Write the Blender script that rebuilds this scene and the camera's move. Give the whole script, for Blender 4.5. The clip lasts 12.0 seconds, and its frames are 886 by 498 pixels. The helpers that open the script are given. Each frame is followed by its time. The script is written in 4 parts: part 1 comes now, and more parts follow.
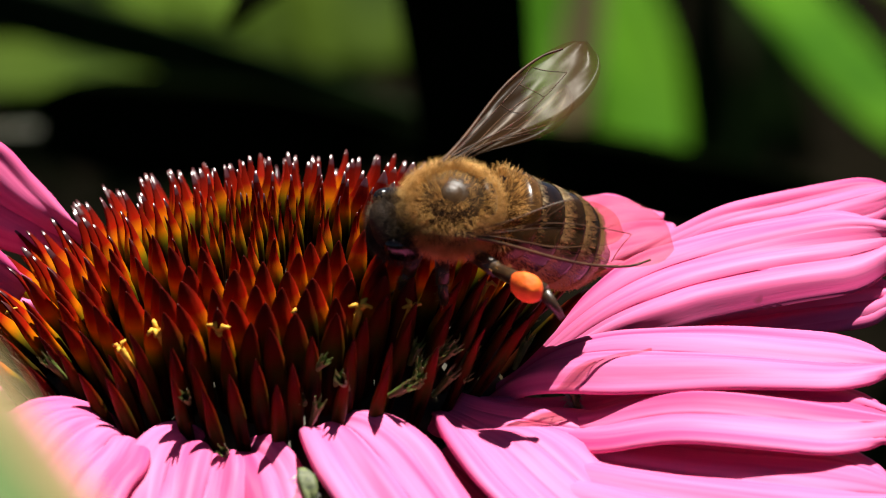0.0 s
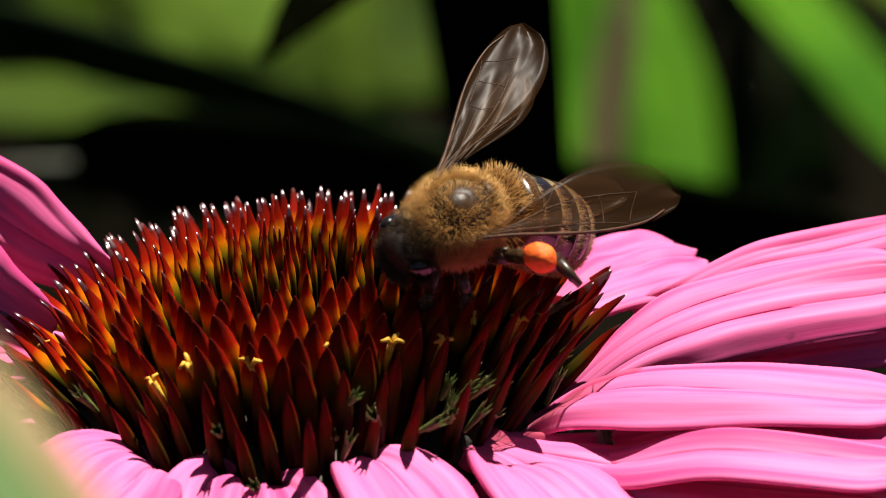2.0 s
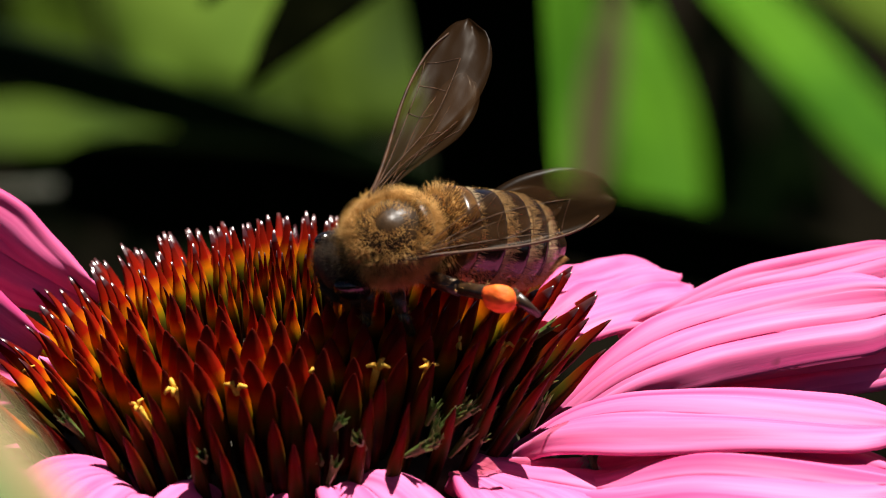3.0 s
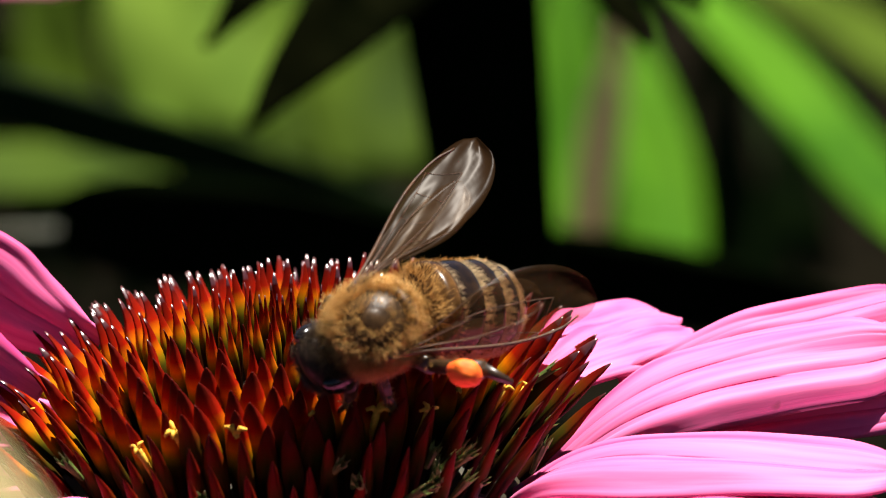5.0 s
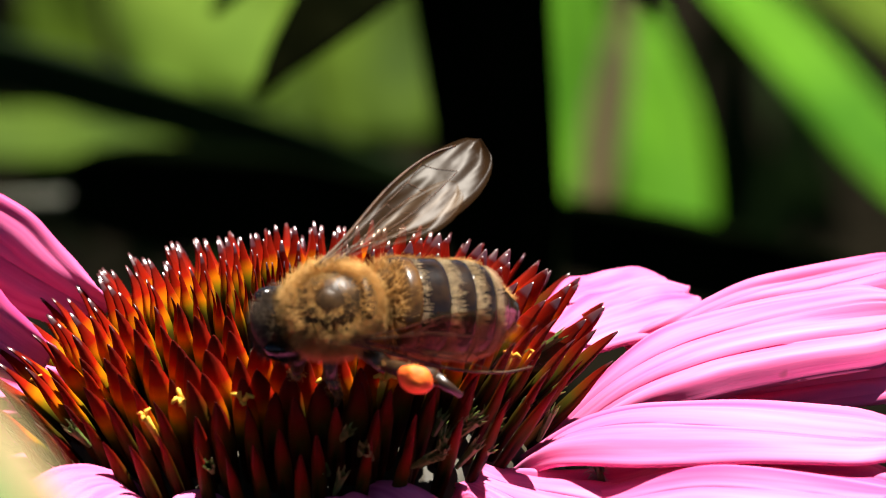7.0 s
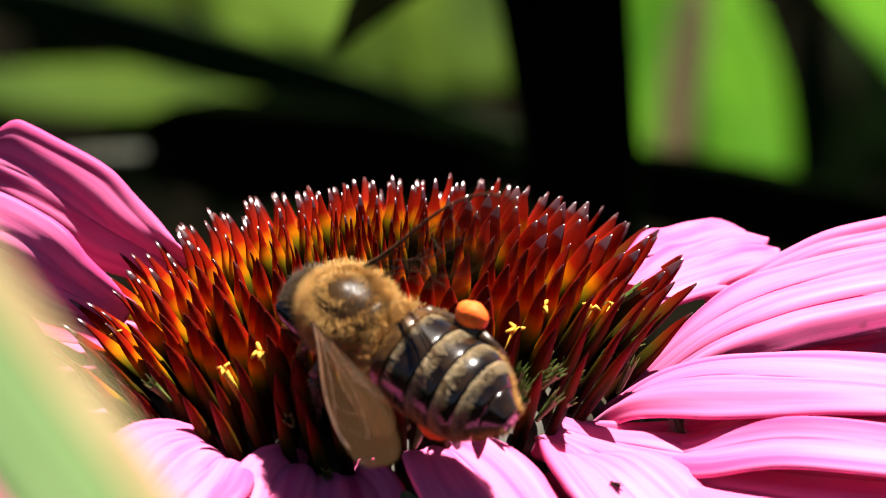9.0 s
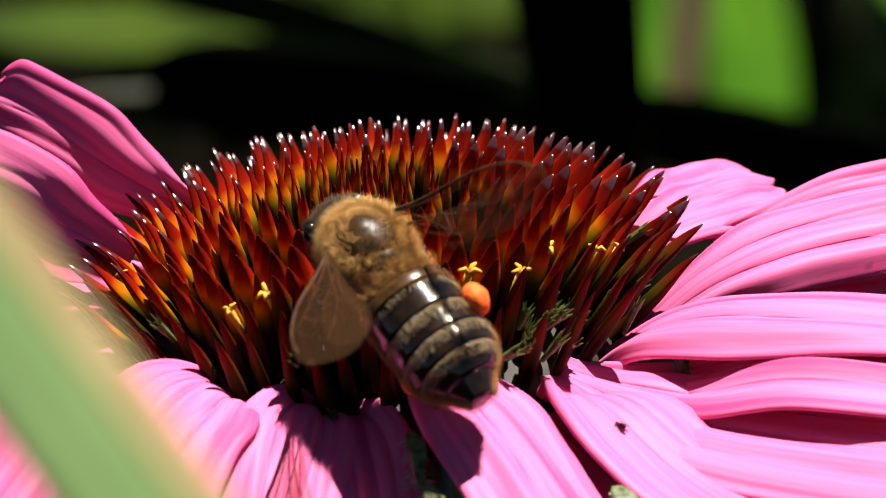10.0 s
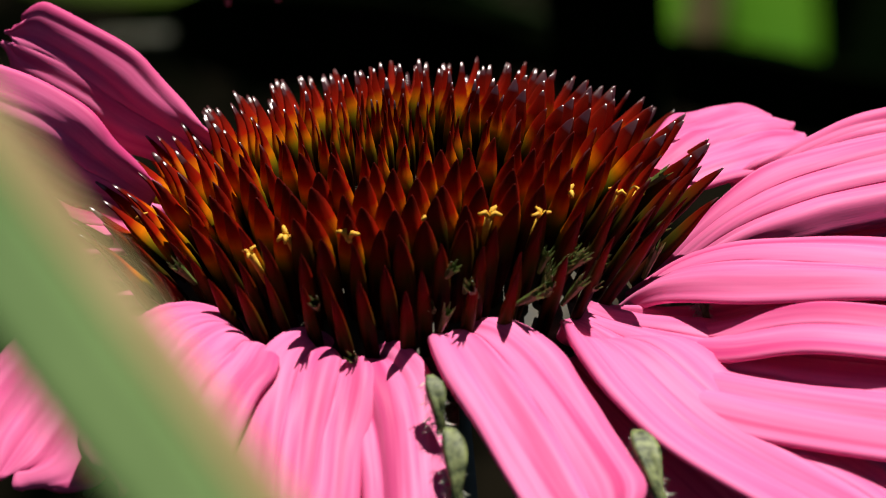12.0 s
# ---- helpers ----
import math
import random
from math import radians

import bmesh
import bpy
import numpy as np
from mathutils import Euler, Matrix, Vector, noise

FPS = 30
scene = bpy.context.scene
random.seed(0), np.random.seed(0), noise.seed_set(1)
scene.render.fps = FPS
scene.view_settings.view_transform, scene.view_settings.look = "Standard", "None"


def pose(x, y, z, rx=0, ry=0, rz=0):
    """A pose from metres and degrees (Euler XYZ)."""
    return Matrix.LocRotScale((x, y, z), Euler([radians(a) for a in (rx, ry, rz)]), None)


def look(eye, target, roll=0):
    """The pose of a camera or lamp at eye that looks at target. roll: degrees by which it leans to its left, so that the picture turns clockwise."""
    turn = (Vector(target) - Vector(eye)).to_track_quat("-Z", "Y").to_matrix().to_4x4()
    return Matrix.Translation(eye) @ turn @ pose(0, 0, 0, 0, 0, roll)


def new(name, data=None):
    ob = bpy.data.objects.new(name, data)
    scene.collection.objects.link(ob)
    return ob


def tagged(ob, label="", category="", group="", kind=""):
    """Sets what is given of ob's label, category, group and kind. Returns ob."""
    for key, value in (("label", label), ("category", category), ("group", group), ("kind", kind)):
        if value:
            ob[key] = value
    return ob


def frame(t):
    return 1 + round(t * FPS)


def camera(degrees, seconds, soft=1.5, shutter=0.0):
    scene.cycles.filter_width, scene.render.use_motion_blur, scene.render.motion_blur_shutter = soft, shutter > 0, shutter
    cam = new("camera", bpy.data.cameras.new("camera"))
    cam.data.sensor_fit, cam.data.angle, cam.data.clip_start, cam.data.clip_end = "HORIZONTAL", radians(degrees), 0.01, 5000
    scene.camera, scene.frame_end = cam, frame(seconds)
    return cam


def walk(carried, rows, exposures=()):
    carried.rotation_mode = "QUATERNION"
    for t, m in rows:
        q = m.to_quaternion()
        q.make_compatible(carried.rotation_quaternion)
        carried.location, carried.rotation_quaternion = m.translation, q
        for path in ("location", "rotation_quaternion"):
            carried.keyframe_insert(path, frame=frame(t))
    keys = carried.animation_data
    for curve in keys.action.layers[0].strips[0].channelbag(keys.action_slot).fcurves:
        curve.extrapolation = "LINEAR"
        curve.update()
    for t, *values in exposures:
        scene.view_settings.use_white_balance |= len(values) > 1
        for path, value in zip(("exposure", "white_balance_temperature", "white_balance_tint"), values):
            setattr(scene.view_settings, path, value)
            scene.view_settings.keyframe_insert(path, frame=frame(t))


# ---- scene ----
# ---- camera ----
FOCUS = 0.2051         # camera to the flower's middle
TILT = 22.0            # looking down at the flower
cam = camera(10.0, 12.0, soft=1.0)
cam.data.dof.use_dof = True
cam.data.dof.focus_distance = FOCUS - 0.003
cam.data.dof.aperture_fstop = 86.0
EYE = Vector((0, -FOCUS * math.cos(radians(TILT)), FOCUS * math.sin(radians(TILT))))
# seconds, tilt up, pan left, roll (degrees) away from the flower's middle
PATH = [
    (0.00, 1.128, -2.000, -0.36),
    (0.50, 0.973, -1.884, -0.29),
    (1.00, 0.918, -2.041, -0.07),
    (1.50, 1.235, -2.139, -0.12),
    (2.00, 1.515, -1.640, -0.06),
    (2.50, 1.567, -1.698, 0.03),
    (3.00, 1.799, -1.805, -0.05),
    (3.20, 1.856, -1.767, -0.02),
    (4.80, 2.122, -1.755, 0.07),
    (5.00, 2.285, -1.806, 0.07),
    (5.50, 2.495, -2.009, 0.08),
    (6.00, 2.396, -1.989, 0.07),
    (6.50, 2.062, -1.712, 0.12),
    (7.00, 1.915, -1.726, 0.17),
    (7.20, 1.860, -1.578, 0.15),
    (8.80, 1.569, -0.838, -0.07),
    (9.00, 1.393, -0.827, -0.16),
    (9.50, 1.010, -0.895, -0.07),
    (10.00, 0.718, -0.765, -0.06),
    (10.50, 0.312, -0.376, 0.04),
    (11.00, 0.060, -0.120, 0.09),
    (11.50, -0.109, -0.360, 0.06),
    (12.00, 0.075, -0.537, 0.07),
]
walk(cam, [(t, look(EYE, (0, 0, 0)) @ pose(0, 0, 0, rx, ry, rz)) for t, rx, ry, rz in PATH],
     exposures=[(0.0, 1.14), (1.5, 1.00), (2.0, 1.04), (3.0, 1.12), (5.0, 1.48), (6.0, 1.77), (9.0, 1.75), (9.5, 1.55), (10.0, 1.26), (11.0, 0.93), (12.0, 0.60)])

# ---- light ----
SUN_AZ, SUN_EL = 40.0, 75.0     # from +x towards +y, and above the horizon
world = bpy.data.worlds.new("sky")
scene.world = world
world.use_nodes = True
wn = world.node_tree
sky = wn.nodes.new("ShaderNodeTexSky")
sky.sky_type = 'NISHITA'
sky.sun_disc = False
sky.air_density, sky.dust_density = 0.45, 0.2     # a deep clear sky
sky.sun_elevation = radians(SUN_EL)
sky.sun_rotation = radians(90 - SUN_AZ)
wn.links.new(sky.outputs[0], wn.nodes["Background"].inputs[0])
wn.nodes["Background"].inputs[1].default_value = 0.026
sun_data = bpy.data.lights.new("sun", 'SUN')
sun_data.energy, sun_data.angle, sun_data.color = 5.0, radians(0.5), (1.0, 0.95, 0.87)
sun = new("sun", sun_data)
sun_dir = Vector((math.cos(radians(SUN_EL)) * math.cos(radians(SUN_AZ)),
                  math.cos(radians(SUN_EL)) * math.sin(radians(SUN_AZ)), math.sin(radians(SUN_EL))))
sun.matrix_world = look(sun_dir * 3, (0, 0, 0))

# ---- materials ----
MM = 0.00078       # the drawing unit, a little under a millimetre: the cone is 26 mm wide


def material(name):
    m = bpy.data.materials.new(name)
    m.use_nodes = True
    n = m.node_tree.nodes
    return m, n, m.node_tree.links, n["Principled BSDF"], n["Material Output"]


def noise_node(n, l, scale, detail=3.0, stretch=(1, 1, 1), coords="Object", rough=0.55):
    tc = n.new("ShaderNodeTexCoord")
    mp = n.new("ShaderNodeMapping")
    mp.inputs["Scale"].default_value = stretch
    tx = n.new("ShaderNodeTexNoise")
    tx.inputs["Scale"].default_value = scale
    tx.inputs["Detail"].default_value = detail
    tx.inputs["Roughness"].default_value = rough
    l.new(tc.outputs[coords], mp.inputs[0])
    l.new(mp.outputs[0], tx.inputs["Vector"])
    return tx.outputs["Fac"]


def ramp(n, l, fac, stops):
    r = n.new("ShaderNodeValToRGB")
    e = r.color_ramp.elements
    while len(e) < len(stops):
        e.new(0.5)
    for el, (p, c) in zip(e, stops):
        el.position, el.color = p, (*c, 1)
    l.new(fac, r.inputs[0])
    return r.outputs[0]


def mix(n, l, fac, a, b, mode='MIX'):
    x = n.new("ShaderNodeMix")
    x.data_type, x.blend_type = 'RGBA', mode
    for sock, v in ((x.inputs[0], fac), (x.inputs[6], a), (x.inputs[7], b)):
        if isinstance(v, (int, float)):
            sock.default_value = v
        elif isinstance(v, tuple):
            sock.default_value = (*v, 1)
        else:
            l.new(v, sock)
    return x.outputs[2]


def bump(n, l, fac, strength, dist, bsdf):
    b = n.new("ShaderNodeBump")
    b.inputs["Strength"].default_value, b.inputs["Distance"].default_value = strength, dist
    l.new(fac, b.inputs["Height"])
    l.new(b.outputs[0], bsdf.inputs["Normal"])


def see_through(m, n, l, bsdf, out, colour, share):
    t = n.new("ShaderNodeBsdfTranslucent")
    if isinstance(colour, tuple):
        t.inputs[0].default_value = (*colour, 1)
    else:
        l.new(colour, t.inputs[0])
    s = n.new("ShaderNodeMixShader")
    s.inputs[0].default_value = share
    l.new(bsdf.outputs[0], s.inputs[1])
    l.new(t.outputs[0], s.inputs[2])
    l.new(s.outputs[0], out.inputs[0])


def surface(name, dark, light, rough=0.5, scale=600.0, stretch=(1, 1, 1), relief=0.3, dist=0.0001, through_share=0.0, spec=0.5, coords="Object", spread=(0.35, 0.65)):
    m, n, l, b, out = material(name)
    f = noise_node(n, l, scale, 4.0, stretch, coords)
    c = ramp(n, l, f, [(spread[0], dark), (spread[1], light)])
    big = noise_node(n, l, scale * 0.13, 2.0, (1, 1, 1), coords)
    c = mix(n, l, ramp(n, l, big, [(0.35, (0, 0, 0)), (0.7, (0.45, 0.45, 0.45))]), c, dark)
    l.new(c, b.inputs["Base Color"])
    b.inputs["Roughness"].default_value = rough
    b.inputs["Specular IOR Level"].default_value = spec
    if relief:
        bump(n, l, f, relief, dist, b)
    if through_share:
        see_through(m, n, l, b, out, c, through_share)
    return m


def petal_material():
    m, n, l, b, out = material("pink ray petal")
    fine = noise_node(n, l, 2200, 4.0, (0.035, 1, 1), "UV")
    broad = noise_node(n, l, 220, 3.0, (0.25, 1, 1), "UV")
    c = ramp(n, l, fine, [(0.28, (0.62, 0.055, 0.215)), (0.72, (0.92, 0.225, 0.44))])
    c = mix(n, l, ramp(n, l, broad, [(0.35, (0, 0, 0)), (0.7, (0.6, 0.6, 0.6))]), c, (0.88, 0.20, 0.44))
    streak = noise_node(n, l, 900, 2.0, (0.02, 1, 1), "UV")
    c = mix(n, l, ramp(n, l, streak, [(0.53, (0, 0, 0)), (0.66, (0.7, 0.7, 0.7))]), c, (0.50, 0.028, 0.15))
    spots = noise_node(n, l, 420, 2.0)
    c = mix(n, l, ramp(n, l, spots, [(0.76, (0, 0, 0)), (0.79, (1, 1, 1))]), c, (0.30, 0.05, 0.10))
    l.new(c, b.inputs["Base Color"])
    b.inputs["Roughness"].default_value = 0.5
    b.inputs["Specular IOR Level"].default_value = 0.14
    bump(n, l, fine, 0.16, 0.0002, b)
    see_through(m, n, l, b, out, c, 0.17)
    return m


def spine_material(name, stops):
    # the colour runs along the spine's own length, from foot to tip (UV y); UV x marks its inner face
    m, n, l, b, out = material(name)
    tc = n.new("ShaderNodeTexCoord")
    sep = n.new("ShaderNodeSeparateXYZ")
    l.new(tc.outputs["UV"], sep.inputs[0])
    info = n.new("ShaderNodeObjectInfo")
    geo = n.new("ShaderNodeNewGeometry")
    both_random = n.new("ShaderNodeMath")
    both_random.operation = 'ADD'
    l.new(info.outputs["Random"], both_random.inputs[0])
    l.new(geo.outputs["Random Per Island"], both_random.inputs[1])
    mad = n.new("ShaderNodeMath")
    mad.operation = 'MULTIPLY_ADD'
    mad.inputs[1].default_value = 0.11
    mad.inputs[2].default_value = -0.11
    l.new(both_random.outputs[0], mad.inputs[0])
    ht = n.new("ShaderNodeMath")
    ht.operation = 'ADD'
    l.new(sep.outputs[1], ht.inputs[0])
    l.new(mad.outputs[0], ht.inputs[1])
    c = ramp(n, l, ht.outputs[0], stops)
    f = noise_node(n, l, 2600, 3.0, (1, 1, 0.15))
    c = mix(n, l, ramp(n, l, f, [(0.35, (0, 0, 0)), (0.75, (0.5, 0.5, 0.5))]), c, (0.16, 0.02, 0.008))
    l.new(c, b.inputs["Base Color"])
    b.inputs["Roughness"].default_value = 0.5
    b.inputs["Specular IOR Level"].default_value = 0.05
    # the flat inner face of the tip is waxy and glints
    face = ramp(n, l, sep.outputs[0], [(0.1, (0, 0, 0)), (0.4, (1, 1, 1))])
    tips = ramp(n, l, ht.outputs[0], [(0.93, (0, 0, 0)), (0.96, (1, 1, 1))])
    both = n.new("ShaderNodeMath")
    both.operation = 'MULTIPLY'
    l.new(face, both.inputs[0])
    l.new(tips, both.inputs[1])
    l.new(both.outputs[0], b.inputs["Coat Weight"])
    b.inputs["Coat Roughness"].default_value = 0.32
    b.inputs["Coat IOR"].default_value = 2.6
    bump(n, l, f, 0.12, 0.00003, b)
    see_through(m, n, l, b, out, c, 0.18)
    return m


M_PETAL = petal_material()
# shade between the spines is painted in: each foot runs to near black
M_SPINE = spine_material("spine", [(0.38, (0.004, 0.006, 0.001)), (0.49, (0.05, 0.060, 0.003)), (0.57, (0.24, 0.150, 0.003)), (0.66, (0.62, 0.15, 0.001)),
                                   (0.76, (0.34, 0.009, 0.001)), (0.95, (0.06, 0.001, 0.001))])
# copy for the outer front spines, darkened further to stand for shade
M_SPINE_DIM = spine_material("dimmed spine", [(0.48, (0.003, 0.004, 0.001)), (0.64, (0.040, 0.034, 0.003)), (0.74, (0.10, 0.020, 0.001)),
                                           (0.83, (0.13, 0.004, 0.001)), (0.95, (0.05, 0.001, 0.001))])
M_CORE = surface("receptacle", (0.012, 0.010, 0.004), (0.05, 0.035, 0.01), 0.7, 900)
M_POLLEN = surface("yellow pollen", (0.60, 0.28, 0.01), (0.85, 0.55, 0.05), 0.7, 3000)
M_SEPAL = surface("green sepal", (0.025, 0.038, 0.008), (0.28, 0.32, 0.12), 0.6, 2200, through_share=0.2)
M_BRACTHAIR = surface("white bract hair", (0.5, 0.5, 0.42), (0.7, 0.7, 0.6), 0.4, 900, relief=0)
M_STEM = surface("stem", (0.0175, 0.0250, 0.0080), (0.0450, 0.0600, 0.0200), 0.6, 500, (1, 1, 0.1))
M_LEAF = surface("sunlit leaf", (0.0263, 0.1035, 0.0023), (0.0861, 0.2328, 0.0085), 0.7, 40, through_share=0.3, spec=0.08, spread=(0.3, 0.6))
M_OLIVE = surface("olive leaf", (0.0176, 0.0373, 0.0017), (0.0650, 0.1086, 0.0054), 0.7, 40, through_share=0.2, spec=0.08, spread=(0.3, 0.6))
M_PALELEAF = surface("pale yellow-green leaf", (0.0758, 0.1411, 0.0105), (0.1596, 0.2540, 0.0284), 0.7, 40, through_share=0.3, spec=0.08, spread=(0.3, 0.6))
# a leaf with its shade painted in: near-black base colour
M_SHADELEAF = surface("leaf in painted shade", (0.0013, 0.0025, 0.0008), (0.0034, 0.0055, 0.0017), 0.9, 120, spec=0.0)
# green darkened far below the lit leaves to stand for shade
M_SHRUB = surface("foliage coloured as shaded", (0.0034, 0.0118, 0.0005), (0.0109, 0.0269, 0.0016), 0.75, 60, spec=0.1)
M_TAN = surface("dry stalk", (0.0941, 0.0706, 0.0214), (0.1646, 0.1235, 0.0397), 0.7, 150)
M_STALK = surface("khaki stalk", (0.016, 0.018, 0.008), (0.045, 0.046, 0.022), 0.7, 150)
M_BLADE = surface("grass blade", (0.1404, 0.2527, 0.0695), (0.2106, 0.3299, 0.1074), 0.55, 180, (1, 0.2, 1), through_share=0.35)
M_BLADE_EDGE = surface("dry blade margin", (0.3931, 0.2948, 0.1201), (0.4914, 0.3861, 0.1769), 0.55, 260, through_share=0.3)
# soil colour lowered to near black in place of the plants' shade
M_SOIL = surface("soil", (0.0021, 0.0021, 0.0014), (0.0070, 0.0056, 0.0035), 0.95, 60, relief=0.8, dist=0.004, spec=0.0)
# near black because the withered flower's shade sits in this colour
M_SHADEPETAL = surface("withered petal in painted shade", (0.001, 0.0015, 0.0005), (0.004, 0.0045, 0.0015), 0.9, 300, spec=0.0)
M_BUD = surface("pale green bud", (0.05, 0.08, 0.012), (0.20, 0.25, 0.06), 0.5, 1500)

M_FUR = surface("tawny fur", (0.47, 0.24, 0.055), (0.82, 0.50, 0.16), 0.55, 1500, relief=0, through_share=0.3)
M_FURPALE = surface("pale fur", (0.45, 0.32, 0.16), (0.74, 0.58, 0.35), 0.55, 1500, relief=0, through_share=0.3)
M_FURDARK = surface("dark brown fur", (0.035, 0.019, 0.008), (0.14, 0.078, 0.03), 0.55, 1500, relief=0, through_share=0.3)
M_CHITIN = surface("dark chitin", (0.010, 0.006, 0.004), (0.035, 0.018, 0.008), 0.55, 1800, relief=0.4, dist=0.00004, spec=0.2)
M_SHIELD = surface("brown chitin shield", (0.018, 0.009, 0.003), (0.055, 0.027, 0.009), 0.38, 2200, relief=0.5, dist=0.00006, spec=0.18)
M_TERGITE = surface("banded chitin", (0.005, 0.003, 0.002), (0.024, 0.012, 0.005), 0.17, 1500, relief=0.25, dist=0.00004, spec=0.6)
M_AMBER = surface("amber brown chitin", (0.035, 0.016, 0.005), (0.11, 0.050, 0.013), 0.25, 1500, relief=0.15, dist=0.00003, spec=0.3)
M_EYE = surface("compound eye", (0.004, 0.003, 0.003), (0.012, 0.009, 0.008), 0.16, 6000, relief=0.3, dist=0.00002, spec=0.5)
M_LEG = surface("leg chitin", (0.02, 0.010, 0.005), (0.08, 0.04, 0.015), 0.35, 1500, relief=0.3, dist=0.00004)
M_LOAD = surface("orange pollen load", (0.80, 0.09, 0.002), (0.95, 0.165, 0.004), 0.7, 2500, relief=0.7, dist=0.0001)
M_VEIN = surface("wing vein", (0.03, 0.013, 0.006), (0.09, 0.038, 0.015), 0.5, 1500, relief=0, spec=0.2)


def wing_material():
    m, n, l, b, out = material("wing membrane")
    f = noise_node(n, l, 700, 2.0, (.4, 1, 1))
    b.inputs["Base Color"].default_value = (0.07, 0.036, 0.016, 1)
    b.inputs["Roughness"].default_value = 0.3
    b.inputs["Specular IOR Level"].default_value = 0.14
    bump(n, l, f, 0.35, 0.0004, b)
    tr = n.new("ShaderNodeBsdfTransparent")
    tr.inputs[0].default_value = (0.96, 0.91, 0.85, 1)
    s = n.new("ShaderNodeMixShader")
    s.inputs[0].default_value = 0.13
    l.new(tr.outputs[0], s.inputs[1])
    l.new(b.outputs[0], s.inputs[2])
    l.new(s.outputs[0], out.inputs[0])
    return m


M_WING = wing_material()


# ---- building helpers ----
def link_mesh(name, bm, mat, parent=None, label="", smooth=True):
    me = bpy.data.meshes.new(name)
    bm.normal_update()
    bm.to_mesh(me)
    bm.free()
    for p in me.polygons:
        p.use_smooth = smooth
    me.materials.append(mat)
    ob = new(name, me)
    if parent is not None:
        ob.parent = parent
    if label:
        tagged(ob, label=label)
    return ob


def part(name, bm, mat, parent, label="", smooth=True):
    return link_mesh(name, bm, mat, parent, label, smooth)


def shared(name, me, parent, m):
    ob = new(name, me)
    ob.parent = parent
    ob.matrix_basis = m
    return ob


def tube(bm, pts, radii, sides=8):
    """A closed tube along points, with a radius at each."""
    pts = [Vector(p) for p in pts]
    rings = []
    side = None
    for i, p in enumerate(pts):
        d = (pts[min(i + 1, len(pts) - 1)] - pts[max(i - 1, 0)]).normalized()
        if side is None:
            side = d.orthogonal().normalized()
        side = (side - d * side.dot(d)).normalized()
        up = d.cross(side)
        rings.append([bm.verts.new(p + radii[i] * (math.cos(a) * side + math.sin(a) * up))
                      for a in (2 * math.pi * k / sides for k in range(sides))])
    for a, b in zip(rings, rings[1:]):
        for k in range(sides):
            bm.faces.new((a[k], a[(k + 1) % sides], b[(k + 1) % sides], b[k]))
    bm.faces.new(rings[0][::-1])
    bm.faces.new(rings[-1])
    return bm


def ball(bm, centre, radii, turn=None, seg=20, rings=12, rough=0.0):
    m = Matrix.Translation(Vector(centre)) @ (turn or Matrix.Identity(4)) @ Matrix.Diagonal((*radii, 1))
    r = bmesh.ops.create_uvsphere(bm, u_segments=seg, v_segments=rings, radius=1, matrix=m)
    if rough:
        c = Vector(centre)
        for v in r["verts"]:
            v.co += (v.co - c) * rough * noise.noise(v.co * 2500)
    return bm


def sheet(rows, thick):
    """A closed thin body from a grid of points, thick metres deep."""
    bm = bmesh.new()
    nu, nv = len(rows), len(rows[0])
    top = [[bm.verts.new(p) for p in r] for r in rows]
    for i in range(nu - 1):
        for j in range(nv - 1):
            bm.faces.new((top[i][j], top[i + 1][j], top[i + 1][j + 1], top[i][j + 1]))
    bm.normal_update()
    low = [[bm.verts.new(v.co - v.normal * thick) for v in r] for r in top]
    for i in range(nu - 1):
        for j in range(nv - 1):
            bm.faces.new((low[i][j], low[i][j + 1], low[i + 1][j + 1], low[i + 1][j]))
    for i in range(nu - 1):
        bm.faces.new((top[i][0], low[i][0], low[i + 1][0], top[i + 1][0]))
        bm.faces.new((top[i][-1], top[i + 1][-1], low[i + 1][-1], low[i][-1]))
    for j in range(nv - 1):
        bm.faces.new((top[0][j], top[0][j + 1], low[0][j + 1], low[0][j]))
        bm.faces.new((top[-1][j], low[-1][j], low[-1][j + 1], top[-1][j + 1]))
    return bm


def smoothstep(a, b, x):
    t = min(1, max(0, (x - a) / (b - a)))
    return t * t * (3 - 2 * t)


def leaf_rows(p0, p1, width, normal, sag=0.0, fold=0.15, nu=18, nv=7, blunt=0.6):
    p0, p1 = Vector(p0), Vector(p1)
    d = p1 - p0
    normal = Vector(normal)
    side = d.cross(normal).normalized()
    up = side.cross(d).normalized()
    rows = []
    for i in range(nu):
        u = i / (nu - 1)
        w = 0.5 * width * max(0.03, math.sin(math.pi * min(1, 0.04 + 0.96 * u) ** blunt) ** 0.8)
        c = p0 + d * u + up * sag * 4 * u * (1 - u)
        rows.append([c + side * (w * v) + up * (fold * w * abs(v) + 0.04 * width * math.sin(9 * u + 3 * v))
                     for v in (2 * j / (nv - 1) - 1 for j in range(nv))])
    return rows


